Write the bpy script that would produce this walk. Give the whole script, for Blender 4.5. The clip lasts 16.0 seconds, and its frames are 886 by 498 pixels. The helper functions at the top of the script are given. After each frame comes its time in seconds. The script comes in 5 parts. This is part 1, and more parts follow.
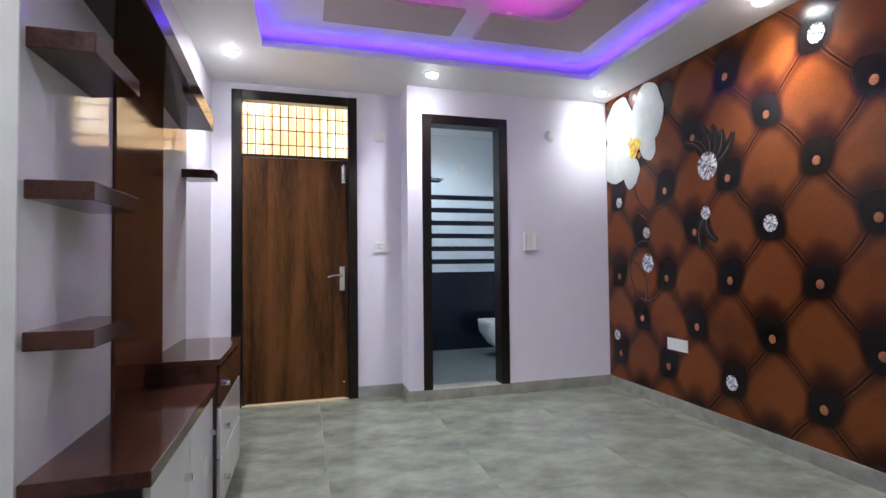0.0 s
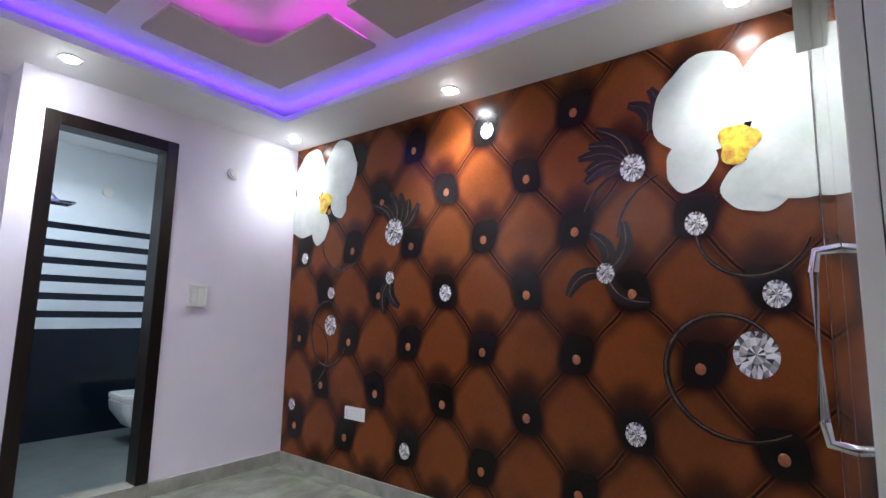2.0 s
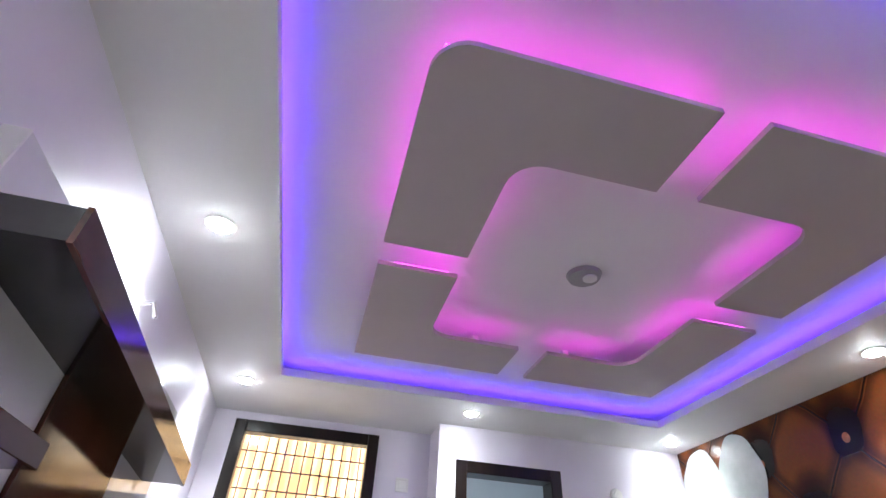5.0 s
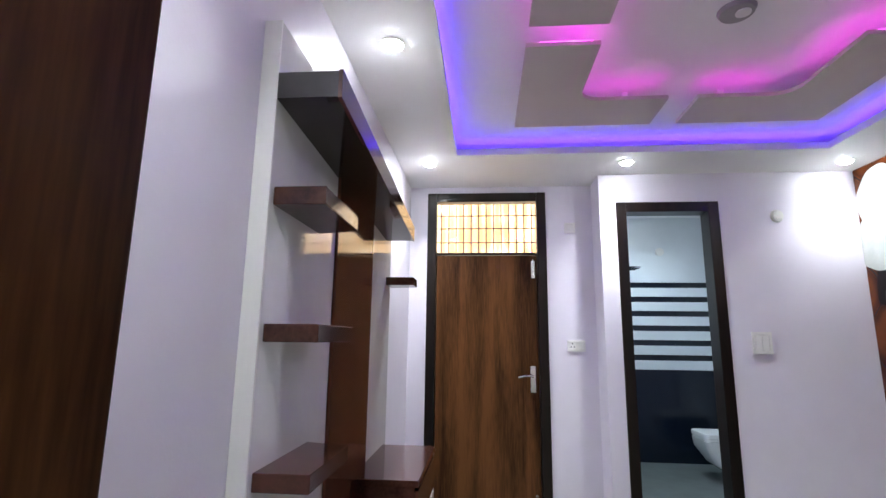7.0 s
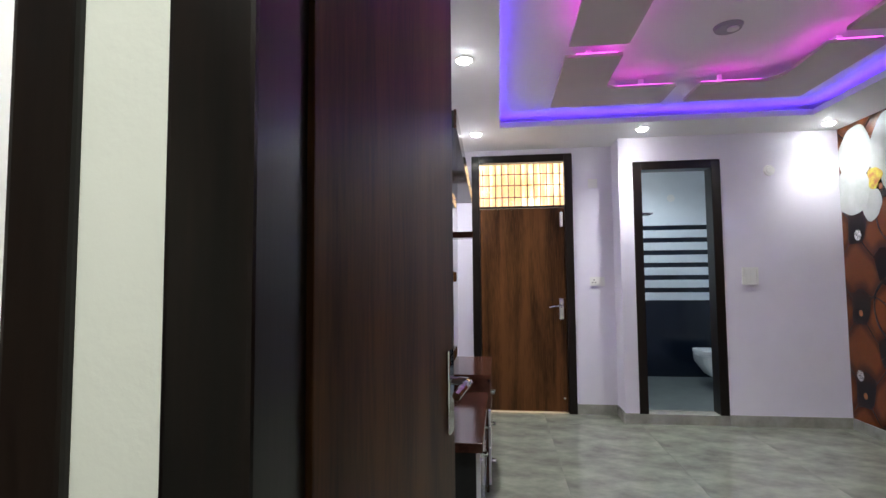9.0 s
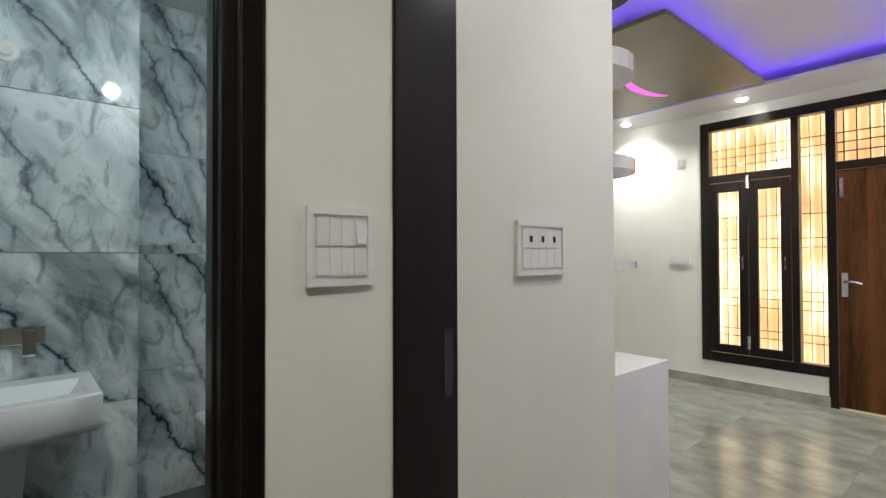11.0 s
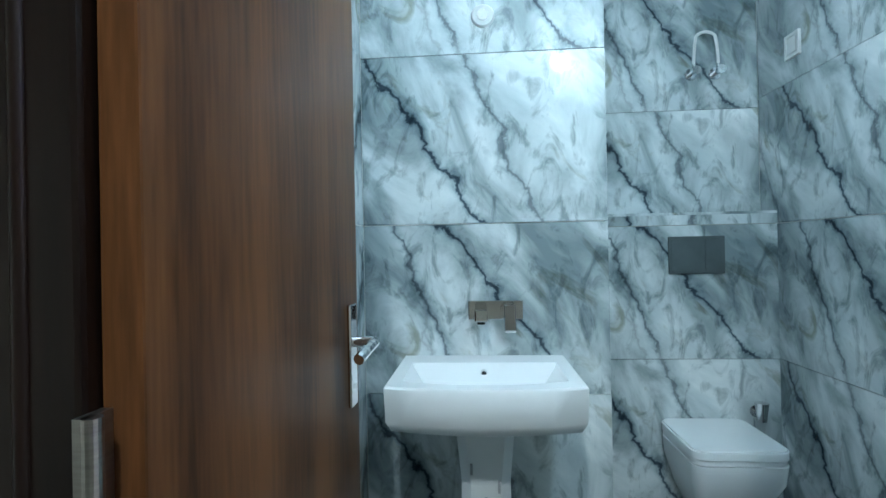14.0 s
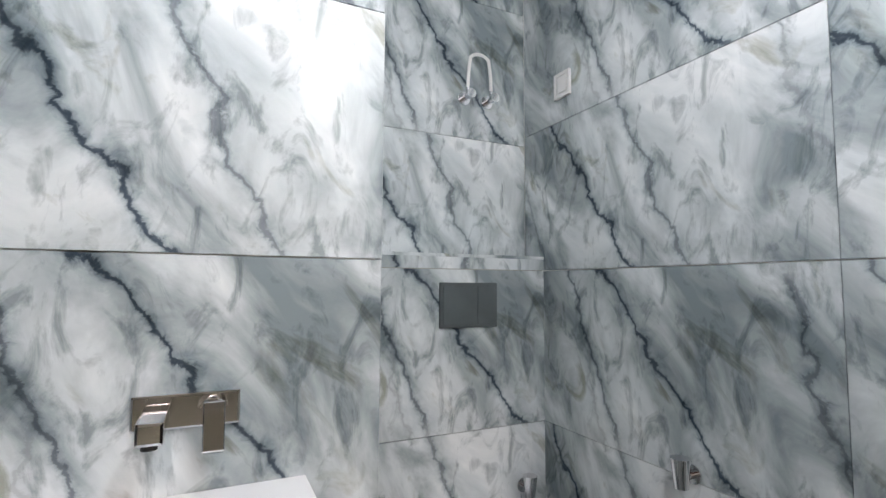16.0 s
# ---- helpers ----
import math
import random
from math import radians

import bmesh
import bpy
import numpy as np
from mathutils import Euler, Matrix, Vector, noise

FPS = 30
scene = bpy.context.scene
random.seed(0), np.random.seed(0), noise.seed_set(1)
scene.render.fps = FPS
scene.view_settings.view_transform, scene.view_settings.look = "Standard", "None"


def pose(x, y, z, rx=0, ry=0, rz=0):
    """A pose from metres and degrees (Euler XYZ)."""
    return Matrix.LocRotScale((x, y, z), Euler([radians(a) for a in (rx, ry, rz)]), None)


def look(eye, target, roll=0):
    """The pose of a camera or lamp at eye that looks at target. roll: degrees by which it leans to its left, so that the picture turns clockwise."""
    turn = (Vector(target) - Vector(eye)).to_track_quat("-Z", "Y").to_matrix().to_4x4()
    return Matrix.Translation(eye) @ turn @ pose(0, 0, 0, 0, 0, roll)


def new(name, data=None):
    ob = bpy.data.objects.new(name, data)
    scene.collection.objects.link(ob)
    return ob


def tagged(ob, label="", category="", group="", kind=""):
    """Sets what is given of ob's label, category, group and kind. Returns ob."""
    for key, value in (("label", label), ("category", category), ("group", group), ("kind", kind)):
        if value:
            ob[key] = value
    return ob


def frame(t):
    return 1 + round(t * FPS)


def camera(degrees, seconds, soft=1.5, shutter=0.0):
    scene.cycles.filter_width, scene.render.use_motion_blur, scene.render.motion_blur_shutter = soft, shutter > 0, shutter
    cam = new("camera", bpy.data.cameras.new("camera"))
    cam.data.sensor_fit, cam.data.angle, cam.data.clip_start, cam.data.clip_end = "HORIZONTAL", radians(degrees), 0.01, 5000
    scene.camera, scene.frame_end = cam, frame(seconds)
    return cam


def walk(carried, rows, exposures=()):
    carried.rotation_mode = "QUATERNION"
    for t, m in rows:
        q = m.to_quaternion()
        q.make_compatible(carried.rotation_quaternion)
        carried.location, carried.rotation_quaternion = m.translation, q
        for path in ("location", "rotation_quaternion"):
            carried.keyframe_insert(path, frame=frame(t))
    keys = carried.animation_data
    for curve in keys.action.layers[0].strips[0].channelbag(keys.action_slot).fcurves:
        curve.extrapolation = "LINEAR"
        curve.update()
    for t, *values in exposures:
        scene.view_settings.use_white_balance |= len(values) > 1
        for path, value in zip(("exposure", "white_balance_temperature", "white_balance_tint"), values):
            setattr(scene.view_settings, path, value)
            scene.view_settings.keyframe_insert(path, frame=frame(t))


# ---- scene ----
cam = camera(84.2, 16.0)
PATH = [
    (0, (0.22, -0.021, 1.103), (0.768, 1.902, 1.157), -0.6),
    (0.5, (0.296, 0.121, 1.122), (1.24, 1.884, 1.178), -0.3),
    (1, (0.349, 0.23, 1.138), (1.604, 1.786, 1.214), 0.1),
    (1.5, (0.372, 0.309, 1.164), (1.849, 1.652, 1.282), 0.4),
    (2, (0.396, 0.364, 1.186), (1.974, 1.566, 1.446), 1.2),
    (2.5, (0.502, 0.444, 1.241), (2.075, 1.556, 1.781), 1.9),
    (3, (0.612, 0.485, 1.317), (2.045, 1.561, 2.204), 1.8),
    (3.5, (0.592, 0.513, 1.397), (1.775, 1.605, 2.584), 1.8),
    (4, (0.479, 0.52, 1.449), (1.377, 1.687, 2.803), 1.4),
    (4.5, (0.361, 0.525, 1.448), (0.979, 1.86, 2.802), 2.2),
    (5, (0.243, 0.518, 1.42), (0.586, 2.063, 2.643), 3.3),
    (7.3, (0.114, 0.017, 1.27), (-0.06, 1.991, 1.54), 0.5),
    (7.5, (0.074, -0.063, 1.276), (-0.076, 1.918, 1.504), 0.3),
    (8, (0.057, -0.312, 1.282), (-0.082, 1.677, 1.448), 0.1),
    (8.2, (0.048, -0.398, 1.288), (-0.09, 1.592, 1.43), -0.1),
    (10.3, (-0.364, -0.983, 1.261), (-1.267, 0.801, 1.316), -0.5),
    (10.5, (-0.417, -0.976, 1.268), (-1.497, 0.707, 1.319), -0.4),
    (11, (-0.559, -0.967, 1.259), (-2.072, 0.341, 1.29), -0.2),
    (11.5, (-0.655, -0.979, 1.237), (-2.488, -0.177, 1.268), -0.4),
    (12, (-0.711, -1.034, 1.223), (-2.686, -0.723, 1.232), -0.4),
    (12.5, (-0.704, -1.015, 1.224), (-2.702, -1.101, 1.23), 0.0),
    (13, (-0.781, -1.006, 1.207), (-2.774, -1.167, 1.237), -0.4),
    (13.5, (-0.932, -1.006, 1.198), (-2.923, -1.189, 1.225), -0.9),
    (14, (-1.198, -1.037, 1.186), (-3.192, -1.185, 1.193), -1.1),
    (14.5, (-1.447, -1.035, 1.174), (-3.446, -1.08, 1.185), -1.0),
    (15, (-1.666, -1.018, 1.184), (-3.656, -0.832, 1.244), -0.8),
    (15.5, (-1.795, -0.992, 1.202), (-3.725, -0.482, 1.308), -0.4),
    (16, (-1.83, -0.954, 1.221), (-3.633, -0.1, 1.366), 0.3),
]
# the picture's white balance swings to blue-green in the small bathroom
EXPOSURES = [(0, 0.66, 5950, 5), (4, 0.66, 5900, 5), (8.2, 0.75, 5950, 4), (10.3, -0.25, 6400, 8), (11.2, -0.2, 6400, 8), (11.9, 0.85, 6250, 9), (12.3, 0.9, 6150, 11), (13.3, 0.72, 5950, 9), (13.9, 0.75, 5400, 2), (15.2, 0.78, 4950, 2), (15.5, 0.85, 6300, 14), (16, 1.0, 7000, 28)]
walk(cam, [(t, look(eye, target, roll)) for t, eye, target, roll in PATH], EXPOSURES)

# ---- light ----
world = bpy.data.worlds.new("world")
scene.world = world
world.use_nodes = True
wn = world.node_tree.nodes
sky = wn.new("ShaderNodeTexSky")
sky.sky_type, sky.sun_disc = "NISHITA", False
sky.sun_elevation, sky.sun_rotation = radians(45), radians(0)
world.node_tree.links.new(sky.outputs[0], wn["Background"].inputs[0])
wn["Background"].inputs[1].default_value = 0.1
sun = new("sun", bpy.data.lights.new("sun", "SUN"))
sun.data.energy, sun.data.angle, sun.data.color = 2.5, radians(0.5), (1, 0.95, 0.88)
sun.matrix_world = look((0, 8, 8), (0, 0, 0))

SPOT_W = 66.0
BLUE, PINK = 8.0, 3.9


def lamp(x, y, z, watts, colour=(1, 0.97, 0.93), cone=135, radius=0.035):
    d = bpy.data.lights.new("downlight_lamp", "SPOT")
    d.energy, d.color, d.spot_size, d.spot_blend, d.shadow_soft_size = watts, colour, radians(cone), 1.0, radius
    o = new("downlight_lamp", d)
    o.location = (x, y, z)
    return o


# ---- materials ----
def mat(name, col, rough=0.5, metal=0.0, vary=0.0, scale=8.0, bump=0.0, bscale=200.0, col2=None, stretch=(1, 1, 1), coat=0.0, rvary=0.0):
    m = bpy.data.materials.new(name)
    m.use_nodes = True
    n, l = m.node_tree.nodes, m.node_tree.links
    b = n["Principled BSDF"]
    b.inputs["Base Color"].default_value = (*col, 1)
    b.inputs["Roughness"].default_value = rough
    b.inputs["Metallic"].default_value = metal
    b.inputs["Coat Weight"].default_value = coat
    b.inputs["Coat Roughness"].default_value = 0.05
    tc = n.new("ShaderNodeTexCoord")
    mp = n.new("ShaderNodeMapping")
    mp.inputs["Scale"].default_value = stretch
    l.new(tc.outputs["Object"], mp.inputs[0])
    if vary or col2:
        t = n.new("ShaderNodeTexNoise")
        t.inputs["Scale"].default_value, t.inputs["Detail"].default_value = scale, 6
        t.inputs["Roughness"].default_value = 0.62
        l.new(mp.outputs[0], t.inputs["Vector"])
        r = n.new("ShaderNodeValToRGB")
        c2 = col2 or tuple(max(0, c * (1 - vary)) for c in col)
        r.color_ramp.elements[0].position, r.color_ramp.elements[1].position = 0.34, 0.66
        r.color_ramp.elements[0].color, r.color_ramp.elements[1].color = (*c2, 1), (*col, 1)
        l.new(t.outputs[0], r.inputs[0])
        l.new(r.outputs[0], b.inputs["Base Color"])
        if rvary:
            mr = n.new("ShaderNodeMapRange")
            mr.inputs[3].default_value, mr.inputs[4].default_value = rough, rough + rvary
            l.new(t.outputs[0], mr.inputs[0])
            l.new(mr.outputs[0], b.inputs["Roughness"])
    if bump:
        t2 = n.new("ShaderNodeTexNoise")
        t2.inputs["Scale"].default_value, t2.inputs["Detail"].default_value = bscale, 3
        l.new(mp.outputs[0], t2.inputs["Vector"])
        bp = n.new("ShaderNodeBump")
        bp.inputs["Strength"].default_value, bp.inputs["Distance"].default_value = bump, 0.003
        l.new(t2.outputs[0], bp.inputs["Height"])
        l.new(bp.outputs[0], b.inputs["Normal"])
    return m


def glow(name, col, strength):
    m = bpy.data.materials.new(name)
    m.use_nodes = True
    b = m.node_tree.nodes["Principled BSDF"]
    b.inputs["Base Color"].default_value = (*col, 1)
    b.inputs["Emission Color"].default_value = (*col, 1)
    b.inputs["Emission Strength"].default_value = strength
    return m


def wood(name, dark, light, rough=0.35, axis="z", scale=1.0, rough_bump=0.05):
    """Straight-grained veneer with broad dark figures."""
    m = bpy.data.materials.new(name)
    m.use_nodes = True
    n, l = m.node_tree.nodes, m.node_tree.links
    b = n["Principled BSDF"]
    b.inputs["Roughness"].default_value = rough
    tc = n.new("ShaderNodeTexCoord")
    mp = n.new("ShaderNodeMapping")
    s = {"z": (7, 7, 0.55), "y": (7, 0.55, 7), "x": (0.55, 7, 7)}[axis]
    mp.inputs["Scale"].default_value = [v * scale for v in s]
    l.new(tc.outputs["Object"], mp.inputs[0])
    big = n.new("ShaderNodeTexNoise")
    big.inputs["Scale"].default_value, big.inputs["Detail"].default_value, big.inputs["Distortion"].default_value = 1.1, 3, 0.6
    fine = n.new("ShaderNodeTexNoise")
    fine.inputs["Scale"].default_value, fine.inputs["Detail"].default_value = 14, 6
    l.new(mp.outputs[0], big.inputs["Vector"])
    l.new(mp.outputs[0], fine.inputs["Vector"])
    mx = n.new("ShaderNodeMix")
    mx.inputs[0].default_value = 0.3
    l.new(big.outputs[0], mx.inputs[2])
    l.new(fine.outputs[0], mx.inputs[3])
    r = n.new("ShaderNodeValToRGB")
    r.color_ramp.elements[0].position, r.color_ramp.elements[1].position = 0.36, 0.62
    r.color_ramp.elements[0].color, r.color_ramp.elements[1].color = (*dark, 1), (*light, 1)
    l.new(mx.outputs[0], r.inputs[0])
    l.new(r.outputs[0], b.inputs["Base Color"])
    bp = n.new("ShaderNodeBump")
    bp.inputs["Strength"].default_value, bp.inputs["Distance"].default_value = rough_bump, 0.002
    l.new(fine.outputs[0], bp.inputs["Height"])
    l.new(bp.outputs[0], b.inputs["Normal"])
    return m


def marble(name, runs, seed):
    """Glazed blue-grey marble print: pale clouds, feathered grey and olive patches, and a few ragged dark veins.
    runs: each vein's two ends, across and up from the tile's middle, and its weight."""
    m = bpy.data.materials.new(name)
    m.use_nodes = True
    n, l = m.node_tree.nodes, m.node_tree.links
    b = n["Principled BSDF"]
    b.inputs["Roughness"].default_value = 0.06

    def op(kind, *vals):
        x = n.new("ShaderNodeMath")
        x.operation = kind
        for k, v in enumerate(vals):
            if isinstance(v, (int, float)):
                x.inputs[k].default_value = v
            else:
                l.new(v, x.inputs[k])
        return x.outputs[0]

    tc = n.new("ShaderNodeTexCoord")
    sp = n.new("ShaderNodeSeparateXYZ")
    l.new(tc.outputs["Object"], sp.inputs[0])
    s_, z_ = op("ADD", sp.outputs["X"], sp.outputs["Y"]), sp.outputs["Z"]

    def vec(a, c, d=0.0):
        x = n.new("ShaderNodeCombineXYZ")
        for k, v in enumerate((a, c, d)):
            if isinstance(v, (int, float)):
                x.inputs[k].default_value = v
            else:
                l.new(v, x.inputs[k])
        return x.outputs[0]

    flat = vec(s_, z_, seed)
    # one axis across the general run of the stone, one along it
    across = op("ADD", op("MULTIPLY", s_, 0.85), op("MULTIPLY", z_, 0.53))
    along = op("SUBTRACT", op("MULTIPLY", z_, 0.85), op("MULTIPLY", s_, 0.53))
    drift = vec(across, op("MULTIPLY", along, 0.45), seed + 3.0)
    upright = vec(s_, op("MULTIPLY", z_, 0.5), seed + 7.0)

    def noise(src, scale, detail, dist=0.0, rough=0.55):
        t = n.new("ShaderNodeTexNoise")
        t.inputs["Scale"].default_value, t.inputs["Detail"].default_value = scale, detail
        t.inputs["Distortion"].default_value, t.inputs["Roughness"].default_value = dist, rough
        l.new(src, t.inputs["Vector"])
        return t.outputs[0]

    def ramp(src, *stops):
        r = n.new("ShaderNodeValToRGB")
        e = r.color_ramp.elements
        e[0].position, e[0].color = stops[0][0], (*stops[0][1], 1)
        e[1].position, e[1].color = stops[-1][0], (*stops[-1][1], 1)
        for p, c in stops[1:-1]:
            e.new(p).color = (*c, 1)
        l.new(src, r.inputs[0])
        return r.outputs[0]

    def mul(a, c, f=1.0):
        x = n.new("ShaderNodeMix")
        x.data_type, x.blend_type = "RGBA", "MULTIPLY"
        if isinstance(f, float):
            x.inputs[0].default_value = f
        else:
            l.new(f, x.inputs[0])
        l.new(a, x.inputs[6])
        l.new(c, x.inputs[7])
        return x.outputs[2]

    w = (1, 1, 1)
    out = ramp(noise(drift, 4.2, 7, 0.9), (0.35, (0.22, 0.265, 0.28)), (0.455, (0.42, 0.47, 0.48)), (0.55, (0.64, 0.685, 0.69)), (0.68, (0.84, 0.865, 0.865)))
    feather = ramp(noise(upright, 11.0, 6, 1.3, 0.6), (0.34, (0.44, 0.48, 0.49)), (0.48, w))
    out = mul(out, feather, 0.9)
    olive = ramp(noise(drift, 7.0, 6, 1.0), (0.30, (0.46, 0.45, 0.36)), (0.41, w))
    out = mul(out, olive, 0.85)
    slow = op("SUBTRACT", noise(flat, 5.0, 2), 0.5)
    ragged = op("SUBTRACT", noise(flat, 24.0, 5, 0.6, 0.62), 0.5)
    for k, (a0, c0, a1, c1, weight) in enumerate(runs):
        dx, dz = a1 - a0, c1 - c0
        ln = math.hypot(dx, dz)
        nx, nz = -dz / ln, dx / ln
        d = op("ADD", op("MULTIPLY", s_, nx), op("ADD", op("MULTIPLY", z_, nz), -(a0 * nx + c0 * nz)))
        d = op("ADD", d, op("ADD", op("MULTIPLY", slow, 0.17 if k % 2 else -0.17), op("MULTIPLY", ragged, 0.06)))
        far = op("ABSOLUTE", d)
        # the run swells and thins along its length, and ends softly
        t_ = op("ADD", op("MULTIPLY", s_, dx / ln), op("ADD", op("MULTIPLY", z_, dz / ln), -(a0 * dx + c0 * dz) / ln))
        swell = op("ADD", 0.35, op("MULTIPLY", op("POWER", noise(vec(op("ADD", t_, 5.0 * k), seed), 7.0, 3), 2.0), 2.3))
        line = ramp(op("DIVIDE", far, op("MULTIPLY", swell, 0.10)), (0.0, (0.09, 0.12, 0.16)), (0.04, (0.13, 0.165, 0.20)), (0.085, (0.50, 0.55, 0.58)), (0.2, (0.82, 0.85, 0.86)), (0.42, w))
        ends = n.new("ShaderNodeMapRange")
        ends.inputs[1].default_value, ends.inputs[2].default_value = ln / 2 + 0.16, ln / 2 + 0.02
        ends.inputs[3].default_value, ends.inputs[4].default_value = 0.0, weight
        l.new(op("ABSOLUTE", op("SUBTRACT", t_, ln / 2)), ends.inputs[0])
        out = mul(out, line, ends.outputs[0])
        # a bruise of blue-grey lies along the upper side of the run
        bruise = ramp(op("ADD", op("MULTIPLY", d, 4.0), op("MULTIPLY", slow, 1.2)), (0.0, w), (0.05, (0.62, 0.66, 0.68)), (0.30, (0.80, 0.83, 0.84)), (0.55, w))
        out = mul(out, bruise, op("MULTIPLY", ends.outputs[0], op("MULTIPLY", noise(flat, 6.0, 2), 1.0)))
    l.new(out, b.inputs["Base Color"])
    return m


def tufted(name):
    """Printed wallpaper: brown leather with deep buttons set in a staggered grid."""
    m = bpy.data.materials.new(name)
    m.use_nodes = True
    n, l = m.node_tree.nodes, m.node_tree.links
    b = n["Principled BSDF"]
    b.inputs["Roughness"].default_value = 0.25
    b.inputs["Specular IOR Level"].default_value = 0.3
    tc = n.new("ShaderNodeTexCoord")
    sp = n.new("ShaderNodeSeparateXYZ")
    warp = n.new("ShaderNodeTexNoise")
    warp.inputs["Scale"].default_value = 4
    l.new(tc.outputs["Object"], warp.inputs["Vector"])
    wsub = n.new("ShaderNodeVectorMath")
    wsub.operation = "MULTIPLY_ADD"
    wsub.inputs[1].default_value = (0.035, 0.035, 0.035)
    l.new(warp.outputs["Color"], wsub.inputs[0])
    l.new(tc.outputs["Object"], wsub.inputs[2])
    l.new(wsub.outputs[0], sp.inputs[0])

    def math_node(op, a, c=None):
        x = n.new("ShaderNodeMath")
        x.operation = op
        for i, v in enumerate((a, c)):
            if v is None:
                continue
            if isinstance(v, (int, float)):
                x.inputs[i].default_value = v
            else:
                l.new(v, x.inputs[i])
        return x.outputs[0]

    u = math_node("DIVIDE", math_node("SUBTRACT", sp.outputs["Y"], 1.375), 0.57)
    v = math_node("DIVIDE", math_node("SUBTRACT", sp.outputs["Z"], 0.32), 0.66)
    # bow the pleats slightly
    bow = math_node("MULTIPLY", math_node("SINE", math_node("MULTIPLY", v, 2 * math.pi)), 0.035)
    u = math_node("ADD", u, bow)
    a = math_node("ABSOLUTE", math_node("SINE", math_node("MULTIPLY", math_node("ADD", u, v), math.pi)))
    c = math_node("ABSOLUTE", math_node("SINE", math_node("MULTIPLY", math_node("SUBTRACT", u, v), math.pi)))

    def smooth(src, lo, hi, out_lo=0.0, out_hi=1.0):
        x = n.new("ShaderNodeMapRange")
        x.interpolation_type = "SMOOTHSTEP"
        for k, val in enumerate((lo, hi, out_lo, out_hi)):
            x.inputs[k + 1].default_value = val
        l.new(src, x.inputs[0])
        return x.outputs[0]

    def reach(shift, lift, ky, kz):
        """Distance from the nearest button of one of the two grids, squarish, in metres."""
        p = math_node("SUBTRACT", math_node("ADD", u, shift), math_node("ROUND", math_node("ADD", u, shift)))
        vv = math_node("ADD", v, shift + lift)
        q = math_node("SUBTRACT", vv, math_node("ROUND", vv))
        p = math_node("POWER", math_node("ABSOLUTE", math_node("MULTIPLY", p, 0.57 * ky)), 2.5)
        q = math_node("POWER", math_node("ABSOLUTE", math_node("MULTIPLY", q, 0.66 * kz)), 2.5)
        return math_node("POWER", math_node("ADD", p, q), 0.4)

    # black pit round each button, reaching a little above it, and a wider soft hollow
    near = math_node("MINIMUM", reach(0.0, -0.025, 1.0, 0.95), reach(0.5, -0.025, 1.0, 0.95))
    pit = smooth(near, 0.046, 0.118)
    hollow = smooth(math_node("MINIMUM", reach(0.0, -0.11, 1.15, 0.72), reach(0.5, -0.11, 1.15, 0.72)), 0.045, 0.165, 0.42, 1.0)
    fold = math_node("MINIMUM", a, c)
    crease = smooth(fold, 0.0, 0.045, 0.30, 1.0)
    # creases show below a button and sink into the shade above the next
    shown = math_node("POWER", hollow, 2.0)
    crease = math_node("SUBTRACT", 1.0, math_node("MULTIPLY", math_node("SUBTRACT", 1.0, crease), shown))
    # a pale stitched edge runs beside each crease
    edge = math_node("SUBTRACT", smooth(fold, 0.04, 0.065), smooth(fold, 0.065, 0.11))
    puff = smooth(fold, 0.0, 0.55, 0.66, 1.0)
    stain = n.new("ShaderNodeTexNoise")
    stain.inputs["Scale"].default_value, stain.inputs["Detail"].default_value = 2.2, 4
    l.new(tc.outputs["Object"], stain.inputs["Vector"])
    puff = math_node("MULTIPLY", math_node("MULTIPLY", puff, hollow), crease)
    puff = math_node("ADD", puff, math_node("MULTIPLY", math_node("MULTIPLY", edge, shown), 0.28))
    puff = math_node("MULTIPLY", puff, math_node("ADD", 0.62, math_node("MULTIPLY", stain.outputs[0], 0.70)))
    puff = math_node("MULTIPLY", puff, pit)
    r = n.new("ShaderNodeValToRGB")
    e = r.color_ramp.elements
    e[0].position, e[0].color = 0.04, (0.002, 0.0012, 0.0015, 1)
    e[1].position, e[1].color = 1.0, (0.18, 0.047, 0.011, 1)
    for p, col in ((0.3, (0.012, 0.003, 0.002)), (0.58, (0.046, 0.0095, 0.003)), (0.8, (0.095, 0.024, 0.006))):
        e.new(p).color = (*col, 1)
    l.new(puff, r.inputs[0])
    grain = n.new("ShaderNodeTexNoise")
    grain.inputs["Scale"].default_value, grain.inputs["Detail"].default_value = 60, 3
    l.new(tc.outputs["Object"], grain.inputs["Vector"])
    gm = n.new("ShaderNodeMix")
    gm.data_type, gm.blend_type = "RGBA", "OVERLAY"
    gm.inputs[0].default_value = 0.25
    l.new(r.outputs[0], gm.inputs[6])
    l.new(grain.outputs["Color"], gm.inputs[7])
    l.new(gm.outputs[2], b.inputs["Base Color"])
    return m


def gem_mat(name):
    """Cut-stone print: every facet its own grey."""
    m = bpy.data.materials.new(name)
    m.use_nodes = True
    n, l = m.node_tree.nodes, m.node_tree.links
    g = n.new("ShaderNodeNewGeometry")
    r = n.new("ShaderNodeValToRGB")
    e = r.color_ramp.elements
    e[0].position, e[0].color = 0.0, (0.03, 0.03, 0.035, 1)
    e[1].position, e[1].color = 1.0, (0.95, 0.93, 0.95, 1)
    for p, v in ((0.22, 0.12), (0.45, 0.40), (0.65, 0.72)):
        e.new(p).color = (v, v * 0.97, v, 1)
    l.new(g.outputs["Random Per Island"], r.inputs[0])
    l.new(r.outputs[0], n["Principled BSDF"].inputs["Base Color"])
    n["Principled BSDF"].inputs["Roughness"].default_value = 0.25
    return m


